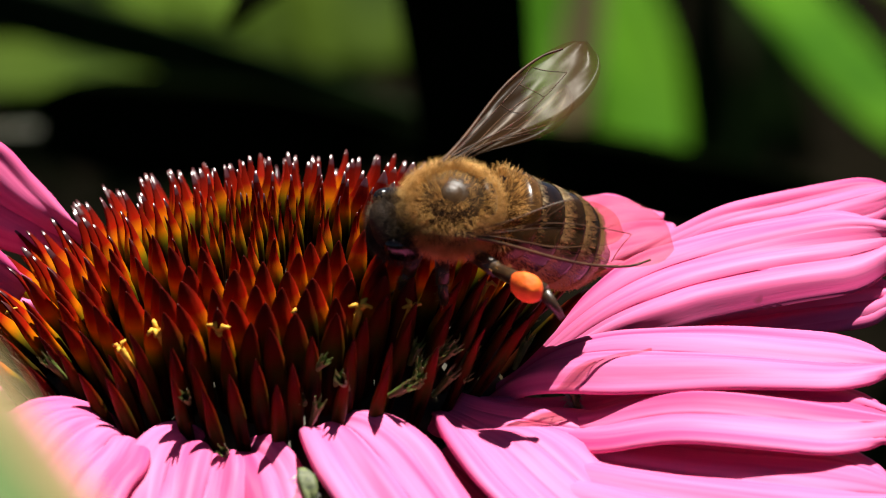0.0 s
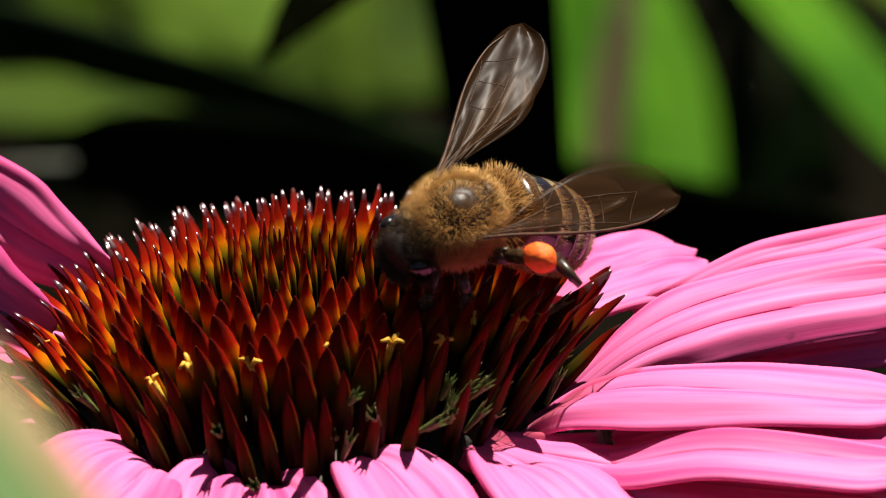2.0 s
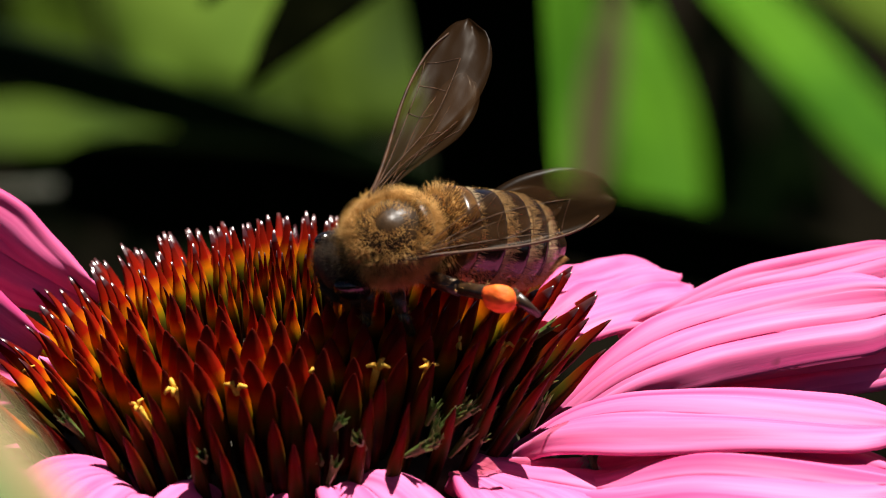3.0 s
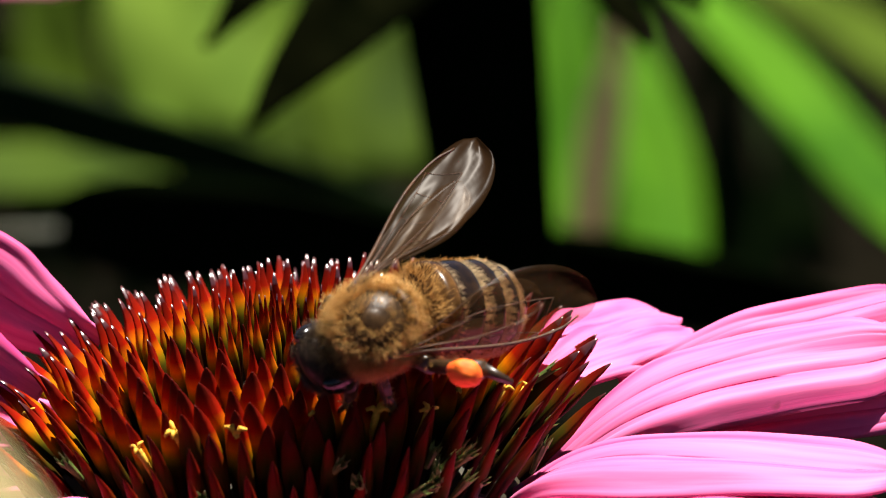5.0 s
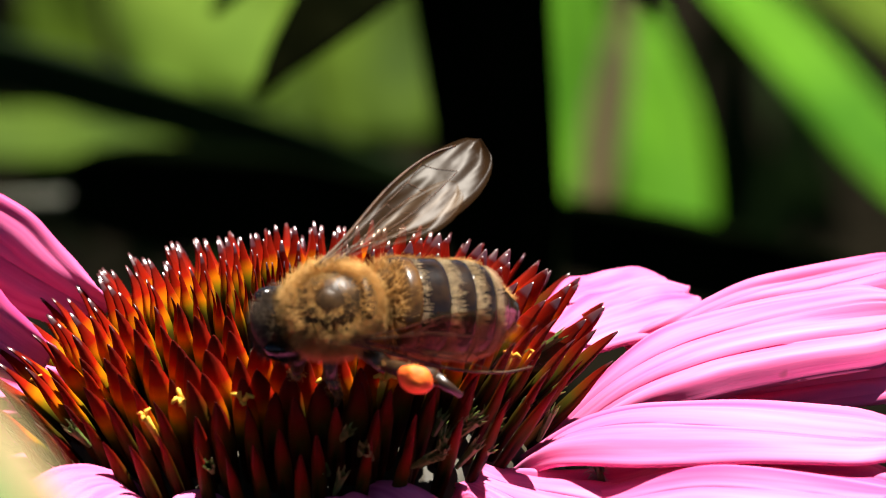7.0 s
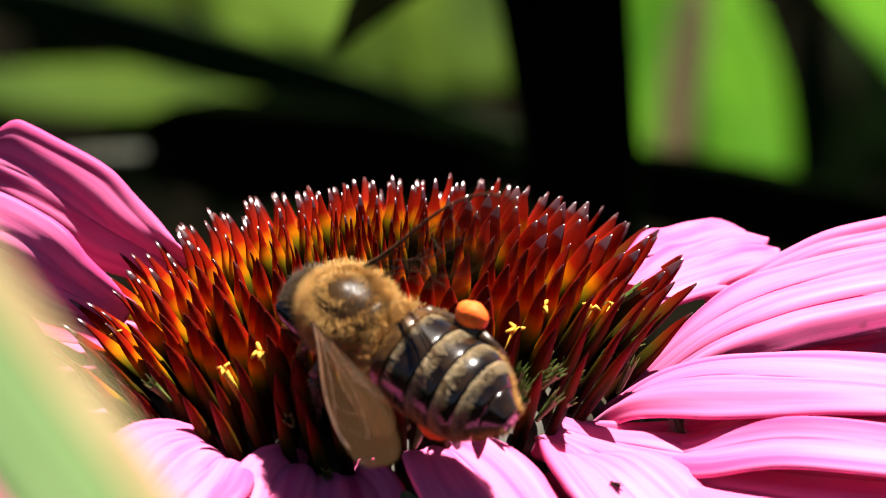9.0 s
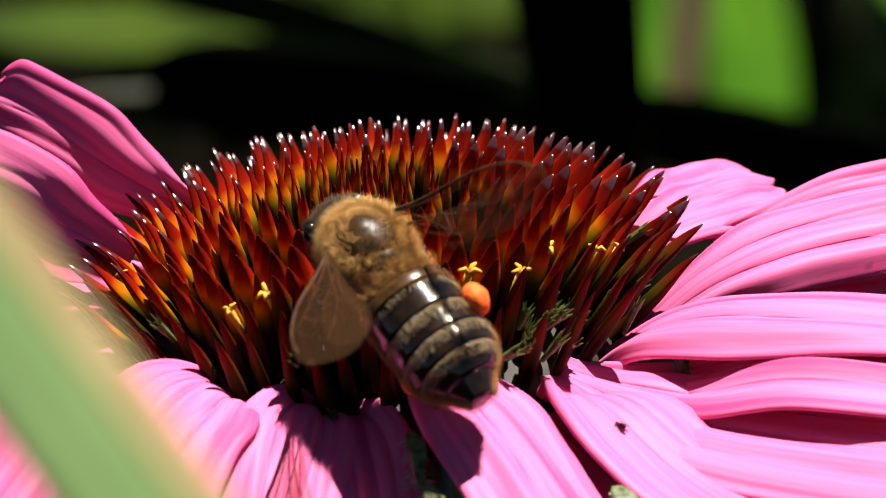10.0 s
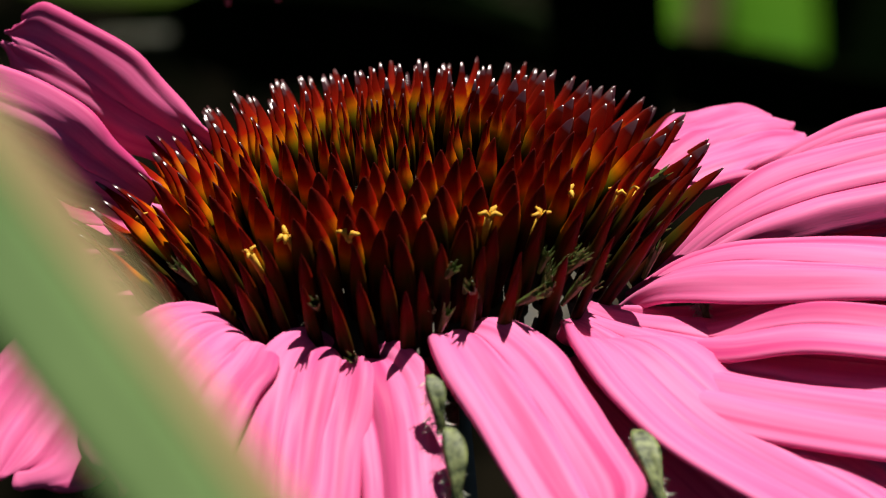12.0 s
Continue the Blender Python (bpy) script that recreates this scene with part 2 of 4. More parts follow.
def hairs(count, where, length, thick, seed, lean=(0, 0, 0)):
    """Fine tapering hairs; where(rng) gives a foot and a normal."""
    rng = random.Random(seed)
    verts, faces = [], []
    for _ in range(count):
        p, nrm = where(rng)
        d = (nrm + Vector((rng.gauss(0, .35), rng.gauss(0, .35), rng.gauss(0, .35))) + Vector(lean)).normalized()
        ln = length * rng.uniform(.55, 1.15)
        a = d.orthogonal().normalized()
        b = d.cross(a)
        k = len(verts)
        bend = Vector(lean) * ln * .3
        for s, c in ((1, 0), (-.5, .87), (-.5, -.87)):
            verts.append(p + (a * s + b * c) * thick)
        for s, c in ((1, 0), (-.5, .87), (-.5, -.87)):
            verts.append(p + d * ln * .55 + (a * s + b * c) * thick * .7)
        verts.append(p + d * ln + bend)
        for q in range(3):
            r = (q + 1) % 3
            faces.append((k + q, k + r, k + 3 + r, k + 3 + q))
            faces.append((k + 3 + q, k + 3 + r, k + 6))
    bm = bmesh.new()
    me = bpy.data.meshes.new("hair")
    me.from_pydata(verts, [], faces)
    bm.from_mesh(me)
    bpy.data.meshes.remove(me)
    return bm


# ---- ground ----
def build_ground():
    bm = bmesh.new()
    n = 60
    def far(k):
        x = 2 * k / n - 1
        return math.copysign(abs(x) ** 3 * 400, x)
    v = [[bm.verts.new((far(i), far(j), -0.42 + 0.02 * noise.noise(Vector((far(i) * 3, far(j) * 3, 0))))) for j in range(n + 1)] for i in range(n + 1)]
    for i in range(n):
        for j in range(n):
            bm.faces.new((v[i][j], v[i + 1][j], v[i + 1][j + 1], v[i][j + 1]))
    tagged(link_mesh("ground", bm, M_SOIL), "bare garden soil under the plants, coloured dark for shade", "ground", kind="structure")


build_ground()

# ---- the coneflower ----
TIP_A, TIP_H = 18.0 * MM, 8.5 * MM       # the dome of spine tips: half width, height
ROOT_TOP, ROOT_CURVE = 3.0, 0.026        # the receptacle's low dome, in millimetres
SPINES = 340


def dome(a, h, r, az):
    return Vector((r * math.cos(az), r * math.sin(az), h * math.sqrt(max(0, 1 - (r / a) ** 2))))


def spine_shape(k):
    """Points, faces and corner marks of one spine, 7 mm long: keeled outside, flat within, its tip hooked outwards; the first eight end in a thin awn."""
    rng = random.Random(40 + k)
    length = 7.0 * MM
    prof = ((0, .38), (.2, .48), (.4, .57), (.56, .61), (.67, .59), (.77, .49), (.86, .35), (.94, .20), (.985, .08), (1, .02))
    if k < 8:
        prof = ((0, .38), (.2, .48), (.4, .56), (.54, .57), (.64, .49), (.72, .37), (.80, .25), (.88, .165), (.95, .115), (1, .05))
    bend = rng.uniform(-.25, .25) * MM
    pts, marks, faces = [], [], []
    for u, w in prof:
        cx = bend * u * u
        cy = (0.3 * u * u - 4.5 * max(0, u - .76) ** 2) * MM
        for j in range(8):
            a = 2 * math.pi * j / 8
            f = 0.80 if math.sin(a) < 0 else 0.5 - 0.26 * smoothstep(.5, .75, u)
            pts.append(Vector((cx + w * MM * math.cos(a) * (0.96 + .08 * rng.random()), cy + w * MM * f * math.sin(a), u * length)))
            marks.append((max(0.0, math.sin(a)), u))
    for i in range(len(prof) - 1):
        for j in range(8):
            a, c = i * 8 + j, i * 8 + (j + 1) % 8
            faces.append((a, c, c + 8, a + 8))
    faces.append(tuple(range(7, -1, -1)))
    faces.append(tuple(range(len(pts) - 8, len(pts))))
    return pts, faces, marks


def spine_mesh(name, pts, faces, marks, mat):
    me = bpy.data.meshes.new(name)
    me.from_pydata(pts, [], faces)
    uv = me.uv_layers.new(name="along")
    for loop in me.loops:
        uv.data[loop.index].uv = marks[loop.vertex_index]
    for f in me.polygons:
        f.use_smooth = True
    me.materials.append(mat)
    return me


def spline(points, u):
    """A point on the smooth curve through four points, and its direction."""
    p0, p1, p2, p3 = points
    pts = (2 * p0 - p1, p0, p1, p2, p3, 2 * p3 - p2)
    s = min(2.9999, max(0, u * 3))
    i = int(s)
    f = s - i
    a, b, c, d = pts[i:i + 4]
    at = b + (c - a) * (.5 * f) + (2 * a - 5 * b + 4 * c - d) * (.5 * f * f) + (3 * b - a - 3 * c + d) * (.5 * f ** 3)
    way = (c - a) * .5 + (2 * a - 5 * b + 4 * c - d) * f + (3 * b - a - 3 * c + d) * (1.5 * f * f)
    return at, way.normalized()


def petal_mesh(points, width, normal, ends, grooves, curl, wave, seed):
    """A ray petal along a curve: narrow folded foot, grooved blade, notched tip, its two edges curled up or down."""
    rng = random.Random(seed)
    nu, nv = 52, 61
    points = [Vector(p) * MM for p in points]
    normal = Vector(normal).normalized()
    ph = rng.uniform(0, 6)
    rows = []
    for i in range(nu):
        u = i / (nu - 1)
        c, d = spline(points, u)
        side = d.cross(normal).normalized()
        up = side.cross(d).normalized()
        grow = smoothstep(.04, .5, u)
        w = .5 * width * MM * (ends[0] + (ends[1] - ends[0]) * grow) * (1 - .72 * smoothstep(.84, 1, u) ** 1.7)
        row = []
        for j in range(nv):
            v = 2 * j / (nv - 1) - 1
            drift = .10 * noise.noise(Vector((u * 2.2, seed * .7, .3)))
            rib = abs(math.sin(grooves * math.pi * .5 * (v + 1 + drift * (1 - v * v))))
            z = .35 * (rib ** .28 - .86) * smoothstep(.0, .22, u) * (1 - .45 * u)
            z += .38 * noise.noise(Vector((u * 1.6, v * 2.6 + seed, seed * .37))) * smoothstep(.05, .3, u)
            z += .010 * math.sin(v * 23 + seed + 2.5 * noise.noise(Vector((u * 3, v * 2, seed)))) * smoothstep(.1, .35, u)     # fine veins
            z += 1.1 * (v * v - .3) * (1 - smoothstep(0, .26, u)) * ends[0]                  # a gutter at the foot
            z -= .38 * v * v * smoothstep(.2, .6, u)                                        # arched over further out
            z += curl[0 if v < 0 else 1] * smoothstep(.58, 1, abs(v)) * smoothstep(.0, .12, u) * (1 - .65 * smoothstep(.35, .9, u))
            z += wave * math.sin(ph + 6 * u + 1.8 * v) * smoothstep(.05, .5, u) * .8
            edge = 1 + .05 * noise.noise(Vector((u * 5, seed, math.copysign(3, v))))        # uneven margin
            notch = .9 * MM * (rib - 1) * smoothstep(.93, 1, u)
            row.append(c + side * (w * v * edge) + up * (z * MM) + d * notch)
        rows.append(row)
    return sheet(rows, .2 * MM)


# four points of the midrib from foot to tip, width, the way the face looks, breadth of foot and blade, grooves, curl of the two edges, waviness (drawing units)
PETALS = [
    ((12.4, 2.0, 2.5), (16.3, 5.0, 4.0), (18.9, 8.0, 3.6), (21.6, 11.0, 2.7), 7, (-.1, -.45, .9), (.5, .95), 2, (.2, .2), 0.25),
    ((17.7, 3.0, 2.4), (23.1, 4.0, 4.5), (27.6, 5.0, 5.4), (33.9, 6.0, 6.4), 3.2, (0, -.6, .8), (.5, .9), 2, (.2, .3), 0.2),
    ((12.9, -1.5, -1.2), (18.5, -0.5, 2.8), (24.3, 1.0, 4.3), (33.5, 2.5, 5.3), 5.4, (.05, -.42, .9), (.34, 1), 3, (-.15, -.5), 0.15),
    ((16.2, 1.0, 0.0), (21.2, 1.0, 0.9), (27.6, 1.0, 1.9), (33.2, 1.0, 2.6), 3.4, (0, -.55, .85), (.5, .95), 3, (.1, .2), 0.15),
    ((10.4, -4.5, -1.9), (14.7, -6.5, 1.7), (22.2, -8.0, 3.0), (32.3, -9.0, 2.8), 5.6, (.1, -.06, 1), (.2, 1), 2, (.3, -.4), 0.25),
    ((10.3, -7.0, -0.3), (15.6, -9.0, -0.4), (21.7, -11.0, 1.5), (31.9, -13.0, 1.2), 7.0, (0, -.05, 1), (.14, 1), 3, (.3, -.3), 0.2),
    ((9.1, -8.0, -0.1), (13.5, -11.5, -0.5), (20.7, -14.5, -1.1), (31.4, -18.0, -0.9), 9.6, (.05, -.14, 1), (.28, 1), 4, (.2, -.3), 0.25),
    ((9.1, -9.0, -1.2), (11.5, -13.0, 0.2), (16.3, -18.0, -1.9), (24.8, -25.0, -4.2), 8, (.35, -.3, .9), (.34, 1), 3, (.2, .8), 0.25),
    ((2.4, -10.0, -0.5), (4.2, -13.5, 1.1), (7.2, -19.5, -0.7), (10.2, -26.0, -3.7), 6.4, (.2, -.6, .8), (.4, 1), 2, (.0, .45), 0.12),
    ((-1.4, -10.0, -2.6), (-0.7, -13.5, -0.4), (0.3, -18.5, -2.2), (0.6, -24.0, -5.1), 4.0, (-.1, -.65, .8), (.4, 1), 1, (.3, .3), 0.1),
    ((-3.0, -10.0, -2.6), (-3.5, -13.5, 0.2), (-4.4, -18.5, -1.6), (-5.0, -24.0, -5.1), 6.0, (.1, -.65, .8), (.34, 1), 3, (.2, .3), 0.12),
    ((-6.5, -9.0, -1.7), (-8.4, -13.0, 1.0), (-10.6, -17.0, 0.1), (-12.5, -22.0, -3.7), 7.6, (-.1, -.6, .85), (.42, 1), 3, (.2, .3), 0.2),
    ((-10.7, -5.0, -1.3), (-13.6, -10.0, -0.2), (-16.5, -14.0, -1.8), (-19.3, -18.0, -4.9), 8.5, (-.2, -.6, .8), (.5, 1), 3, (.3, .4), 0.4),
    ((-10.9, 2.0, 0.2), (-16.0, 2.5, 0.9), (-20.0, 2.0, 1.5), (-25.2, 1.0, 1.5), 5, (-.3, -.5, .8), (.5, 1), 2, (.1, .2), 0.2),
    ((-12.7, 2.0, 2.1), (-15.9, 2.5, 3.8), (-18.9, 3.5, 5.5), (-24.2, 5.0, 7.1), 4.9, (-.55, -.8, .3), (.55, 1), 2, (.05, .15), 0.15),
    ((-9.8, 5.0, 3.7), (-13.4, 6.0, 5.5), (-17.0, 7.5, 7.5), (-20.9, 10.0, 8.5), 4.9, (-.55, -.8, .3), (.55, 1), 2, (.05, .15), 0.15),
    ((13.8, -7.0, -1.7), (18.2, -11.0, -5.0), (22.5, -15.0, -5.9), (27.7, -19.0, -6.5), 9, (.2, -.4, .9), (.4, 1), 3, (.1, .1), 0.2),
    ((8.5, -10.0, -1.7), (12.4, -14.0, -4.5), (15.8, -18.0, -6.4), (17.3, -21.0, -7.4), 8, (.25, -.5, .8), (.4, 1), 3, (.1, .1), 0.2),
    ((2.7, 10.2, -0.8), (4.7, 17.4, -2.0), (6.5, 24.1, -6.0), (8.3, 30.9, -13.0), 9, (0.08, 0.29, .95), (.5, 1), 3, (.3, .3), 0.3),
    ((-1.3, 10.5, -0.8), (-2.2, 17.9, -2.0), (-3.0, 24.8, -6.0), (-3.9, 31.8, -13.0), 9, (-0.04, 0.30, .95), (.5, 1), 3, (.3, .3), 0.3),
    ((-4.8, 9.4, -0.8), (-8.2, 16.0, -2.0), (-11.3, 22.3, -6.0), (-14.5, 28.5, -13.0), 9, (-0.14, 0.27, .95), (.5, 1), 3, (.3, .3), 0.3),
]
FLORETS = [
    (-165.7, 12.96, 4.23, 0.80),
    (-123.7, 12.29, 4.68, 0.90),
    (-116.4, 11.11, 5.33, 1.20),
    (-100.0, 10.93, 5.42, 1.20),
    (-78.2, 10.07, 5.81, 0.90),
    (-61.9, 10.78, 5.49, 1.20),
    (-49.6, 11.74, 5.01, 1.10),
    (-36.1, 11.21, 5.29, 1.10),
    (-23.9, 12.57, 4.50, 1.00),
    (-17.2, 13.25, 4.01, 0.70),
    (-6.9, 14.44, 2.87, 1.00),
]
# pale bracts hanging in the gaps of the front petals: top, tip, width
BRACTS = [
    ((1.71, -17.50, 0.57), (2.15, -19.00, -1.56), .9),
    ((2.63, -20.00, -1.12), (2.95, -22.50, -4.17), 1.15),
    ((11.74, -19.50, -1.48), (12.79, -22.50, -4.01), 1.25),
    ((15.34, -6.80, 0.85), (15.62, -7.40, -0.36), 0.7),
]


def build_flower():
    root = tagged(new("coneflower"), "pink coneflower with an orange-red spiny cone and drooping ray petals", "flower")
    root.matrix_basis = pose(0, 0, 0, 0, -4.5, 0)
    bm = bmesh.new()
    # receptacle: a low dome over a cup
    seg = 40
    prof = [(max(r, .01) * MM, (ROOT_TOP - ROOT_CURVE * r * r) * MM) for r in (0, 2, 4, 6, 8, 10, 11.5, 12.6)]
    prof += [(12.7 * MM, -2.2 * MM), (10.5 * MM, -3.8 * MM), (6 * MM, -5.6 * MM), (3.2 * MM, -7.5 * MM)]
    rings = [[bm.verts.new((r * math.cos(2 * math.pi * k / seg), r * math.sin(2 * math.pi * k / seg), z)) for k in range(seg)] for r, z in prof]
    for a, b in zip(rings, rings[1:]):
        for k in range(seg):
            bm.faces.new((a[k], b[k], b[(k + 1) % seg], a[(k + 1) % seg]))
    bm.faces.new(rings[0])
    bm.faces.new(rings[-1][::-1])
    part("receptacle", bm, M_CORE, root, "dark greenish receptacle between the spines")
    bm = bmesh.new()
    tube(bm, [(0, 0, -5 * MM), (1 * MM, 1 * MM, -40 * MM), (6 * MM, 8 * MM, -180 * MM), (10 * MM, 20 * MM, -415 * MM)],
         [3.2 * MM, 2.6 * MM, 2.9 * MM, 3.4 * MM], 14)
    part("stem", bm, M_STEM, root, "rough green stem below the head")
    # bracts under the petals
    for k in range(22):
        az = 2 * math.pi * k / 22 + .1 * math.sin(k * 5)
        out = Vector((math.cos(az), math.sin(az), 0))
        p0 = out * 8 * MM + Vector((0, 0, -2.5 * MM))
        p1 = out * (15.5 + 2 * math.sin(k * 3.3)) * MM + Vector((0, 0, -8.5 * MM - 2 * MM * math.cos(k * 2.1)))
        part("bract", sheet(leaf_rows(p0, p1, 3.2 * MM, out + Vector((0, 0, 1)), 0.5 * MM, nu=9, nv=5), .3 * MM), M_SEPAL, root)
    for p0, p1, wd in BRACTS:
        p0, p1 = root.matrix_basis.inverted() @ (Vector(p0) * MM), root.matrix_basis.inverted() @ (Vector(p1) * MM)
        br = part("bract", sheet(leaf_rows(p0, p1, wd * MM, (0.35, -1, .4), 0.4 * MM, nu=14, nv=7), .35 * MM), M_SEPAL, root, "pale hairy green bract")
        part("bract_hair", hairs(160, lambda rng: (p0.lerp(p1, rng.random()) + Vector((rng.uniform(-.42, .42) * wd * MM, -.1 * MM, 0)), Vector((rng.uniform(-1, 1), -1, 0))),
                                 .7 * MM, .03 * MM, int(wd * 100)), M_BRACTHAIR, br)
    upright = root.matrix_basis.inverted()
    for k, (p0, p1, p2, p3, wd, nrm, ends, gr, crl, wv) in enumerate(PETALS):
        ob = part("petal", petal_mesh((p0, p1, p2, p3), wd, nrm, ends, gr, crl, wv, 3 * k + 11), M_PETAL, root)
        ob.matrix_basis = upright
        uv = ob.data.uv_layers.new(name="along")
        for loop in ob.data.loops:
            i, j = divmod(loop.vertex_index % (52 * 61), 61)
            uv.data[loop.index].uv = (i / 51 * 28 * MM + k, j / 60 * wd * MM)
    for az, r, h, big in FLORETS:
        bm = bmesh.new()
        rng = random.Random(int(az * 10))
        for k in range(3):
            t = 2.1 * k + rng.uniform(0, 2)
            p = Vector((0, 0, 0))
            q = Vector((math.cos(t) * .22, math.sin(t) * .22, .38)) * MM * big
            tube(bm, [p, q, q + Vector((math.cos(t) * .28, math.sin(t) * .28, -.1)) * MM * big], [.10 * MM * big, .12 * MM * big, .07 * MM * big], 6)
        tube(bm, [(0, 0, -2.5 * MM), (0, 0, 0.1 * MM)], [.16 * MM, .2 * MM], 6)
        ob = part("floret", bm, M_POLLEN, root, "yellow floret dusted with pollen")
        a = radians(az)
        ob.matrix_basis = pose(r * MM * math.cos(a), r * MM * math.sin(a), h * MM, 0, 30, az)
    bm = bmesh.new()
    for r0, r1, z0, z1 in ((.20, .34, 0, .9), (.34, .42, .9, 1.5)):
        bmesh.ops.create_cone(bm, segments=7, radius1=r0 * MM, radius2=r1 * MM, depth=(z1 - z0) * MM, matrix=pose(0, 0, (z0 + z1) / 2 * MM))
    for k in range(5):
        a = 2 * math.pi * k / 5
        tube(bm, [(.34 * math.cos(a) * MM, .34 * math.sin(a) * MM, 1.4 * MM), (.5 * math.cos(a) * MM, .5 * math.sin(a) * MM, 1.95 * MM)], [.13 * MM, .03 * MM], 5)
    bud = bpy.data.meshes.new("bud")
    bm.to_mesh(bud)
    bm.free()
    bud.materials.append(M_BUD)
    rng = random.Random(5)
    for k in range(34):
        a = radians(rng.uniform(-80, 5) if k % 10 else rng.uniform(-150, -80))
        r = rng.uniform(11.0, 13.6)
        h = rng.uniform(-.2, 3.4) - .55 * (r - 12.5)
        tilt = pose(r * math.cos(a) * MM, r * math.sin(a) * MM, h * MM, 0, rng.uniform(25, 60), math.degrees(a) + rng.uniform(-30, 30))
        shared("bud", bud, root, tilt @ Matrix.Diagonal((.62, .62, rng.uniform(.8, 1.4), 1)))
    shapes = [spine_shape(k) for k in range(16)]
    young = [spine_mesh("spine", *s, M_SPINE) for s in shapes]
    dimmed = [spine_mesh("spine", *s, M_SPINE_DIM) for s in shapes]
    golden = math.pi * (3 - math.sqrt(5))
    rng = random.Random(11)
    placed = []
    for i in range(SPINES):
        u = ((i + 0.6) / SPINES) ** 0.60                   # small and crowded in the middle, large and wide apart at the rim
        az = i * golden
        rt = u * 17.0 * MM * (1 - .14 * u * u * max(0, -math.sin(az)))     # drawn in above the front petals
        right = max(0, math.cos(az)) * u
        tip = dome(TIP_A, TIP_H, rt, az) + Vector((right * 1.2, 0, right * .3)) * MM + Vector((rng.uniform(-.3, .3), rng.uniform(-.3, .3), rng.uniform(-.3, .2))) * MM
        tip.z -= 1.0 * MM * max(0, -math.sin(az)) * smoothstep(.7, 1, u)
        rf = rt * (1 - (.36 - .16 * max(0, -math.sin(az))) * u ** .7)
        long = (4.6 + 1.9 * smoothstep(.2, .7, u) + 1.4 * smoothstep(.75, 1, u)) * MM
        foot = Vector((rf * math.cos(az), rf * math.sin(az), tip.z - math.sqrt(long ** 2 - (rt - rf) ** 2)))
        d = tip - foot
        z = d.normalized()
        out = Vector((math.cos(az), math.sin(az), 0))
        y = -(out - z * out.dot(z)).normalized()
        x = y.cross(z)
        s = d.length / (7.0 * MM)
        turn = (radians(126) - az + math.pi) % (2 * math.pi) - math.pi      # the back spines twist towards one side
        twist = max(-1.0, min(1.0, turn * .7)) * smoothstep(-.35, .1, math.sin(az))
        # mostly the front rim gets the copy with more painted shade
        shade_side = u > .96 - .26 * max(0, -math.sin(az - .2)) + rng.uniform(-.06, .06)
        wide = (.52 + .72 * smoothstep(.1, .6, u) - (.26 + .34 * max(0, -math.sin(az))) * smoothstep(.66, .92, u)) * rng.uniform(.88, 1.1)
        m = Matrix((x * wide, y * wide, z * s)).transposed().to_4x4() @ Matrix.Rotation(twist + rng.uniform(-.4, .4), 4, 'Z')
        m.translation = foot
        placed.append((m, shade_side, rng.randrange(8) + (8 if u > .36 and math.sin(az) < .3 + .5 * math.cos(az) else 0)))
    for m, shade_side, k in placed[SPINES - 300:]:
        shared("spine", (dimmed if shade_side else young)[k], root, m)
    # the small ones crowded in the middle, joined
    pts, faces, marks = [], [], []
    for m, shade_side, k in placed[:SPINES - 300]:
        sp, sf, sm = shapes[k]
        base = len(pts)
        pts += [m @ v for v in sp]
        marks += sm
        faces += [tuple(base + v for v in f) for f in sf]
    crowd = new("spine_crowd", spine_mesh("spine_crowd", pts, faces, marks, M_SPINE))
    crowd.parent = root
    tagged(crowd, "small young spines crowded on the crown", kind="stuff")
    return root


flower = build_flower()

# ---- plants round it ----
def leaf(name, p0, p1, width, normal, mat, label, category, sag=0.0, fold=0.15, blunt=0.6, group=""):
    p0, p1, normal = Vector(p0), Vector(p1), Vector(normal)
    bm = sheet(leaf_rows(p0, p1, width * MM, normal, sag * MM, fold, blunt=blunt), .4 * MM)
    ob = tagged(link_mesh(name, bm, mat), label, category, group)
    d = p1 - p0
    up = d.cross(normal).cross(d).normalized()
    line = [p0 + d * u + up * (sag * 4 * u * (1 - u) - .1) * MM for u in (0, .2, .4, .6, .8, .97)]
    part("midrib", tube(bmesh.new(), line, [width * MM * k for k in (.045, .04, .034, .028, .02, .008)], 8), mat, ob)
    return ob


TOWARDS = (0.25, -0.30, 0.92)      # leaves that lean open towards the light
SUNNY = "broad sunlit light-green leaf behind the flower"
OLIVE = "soft olive-green leaf behind the flower"
SHADY = "leaf behind the flower, shade painted into its dark colour"
G = "leaves behind the flower"
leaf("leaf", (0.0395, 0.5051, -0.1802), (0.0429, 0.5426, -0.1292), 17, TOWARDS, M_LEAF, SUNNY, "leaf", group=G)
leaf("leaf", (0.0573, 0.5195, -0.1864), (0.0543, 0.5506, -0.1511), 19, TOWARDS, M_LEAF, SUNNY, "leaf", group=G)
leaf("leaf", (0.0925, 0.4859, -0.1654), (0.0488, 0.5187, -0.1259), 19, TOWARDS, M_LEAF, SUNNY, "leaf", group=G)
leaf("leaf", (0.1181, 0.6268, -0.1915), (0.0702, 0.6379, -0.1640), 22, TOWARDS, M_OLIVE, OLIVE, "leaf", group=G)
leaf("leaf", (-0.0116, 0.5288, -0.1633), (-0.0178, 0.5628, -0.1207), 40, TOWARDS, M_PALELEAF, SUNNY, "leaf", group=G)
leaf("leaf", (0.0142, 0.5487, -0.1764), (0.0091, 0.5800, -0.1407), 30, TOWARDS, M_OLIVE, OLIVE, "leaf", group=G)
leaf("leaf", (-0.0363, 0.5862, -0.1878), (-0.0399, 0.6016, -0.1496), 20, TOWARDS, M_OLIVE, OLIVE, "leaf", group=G)
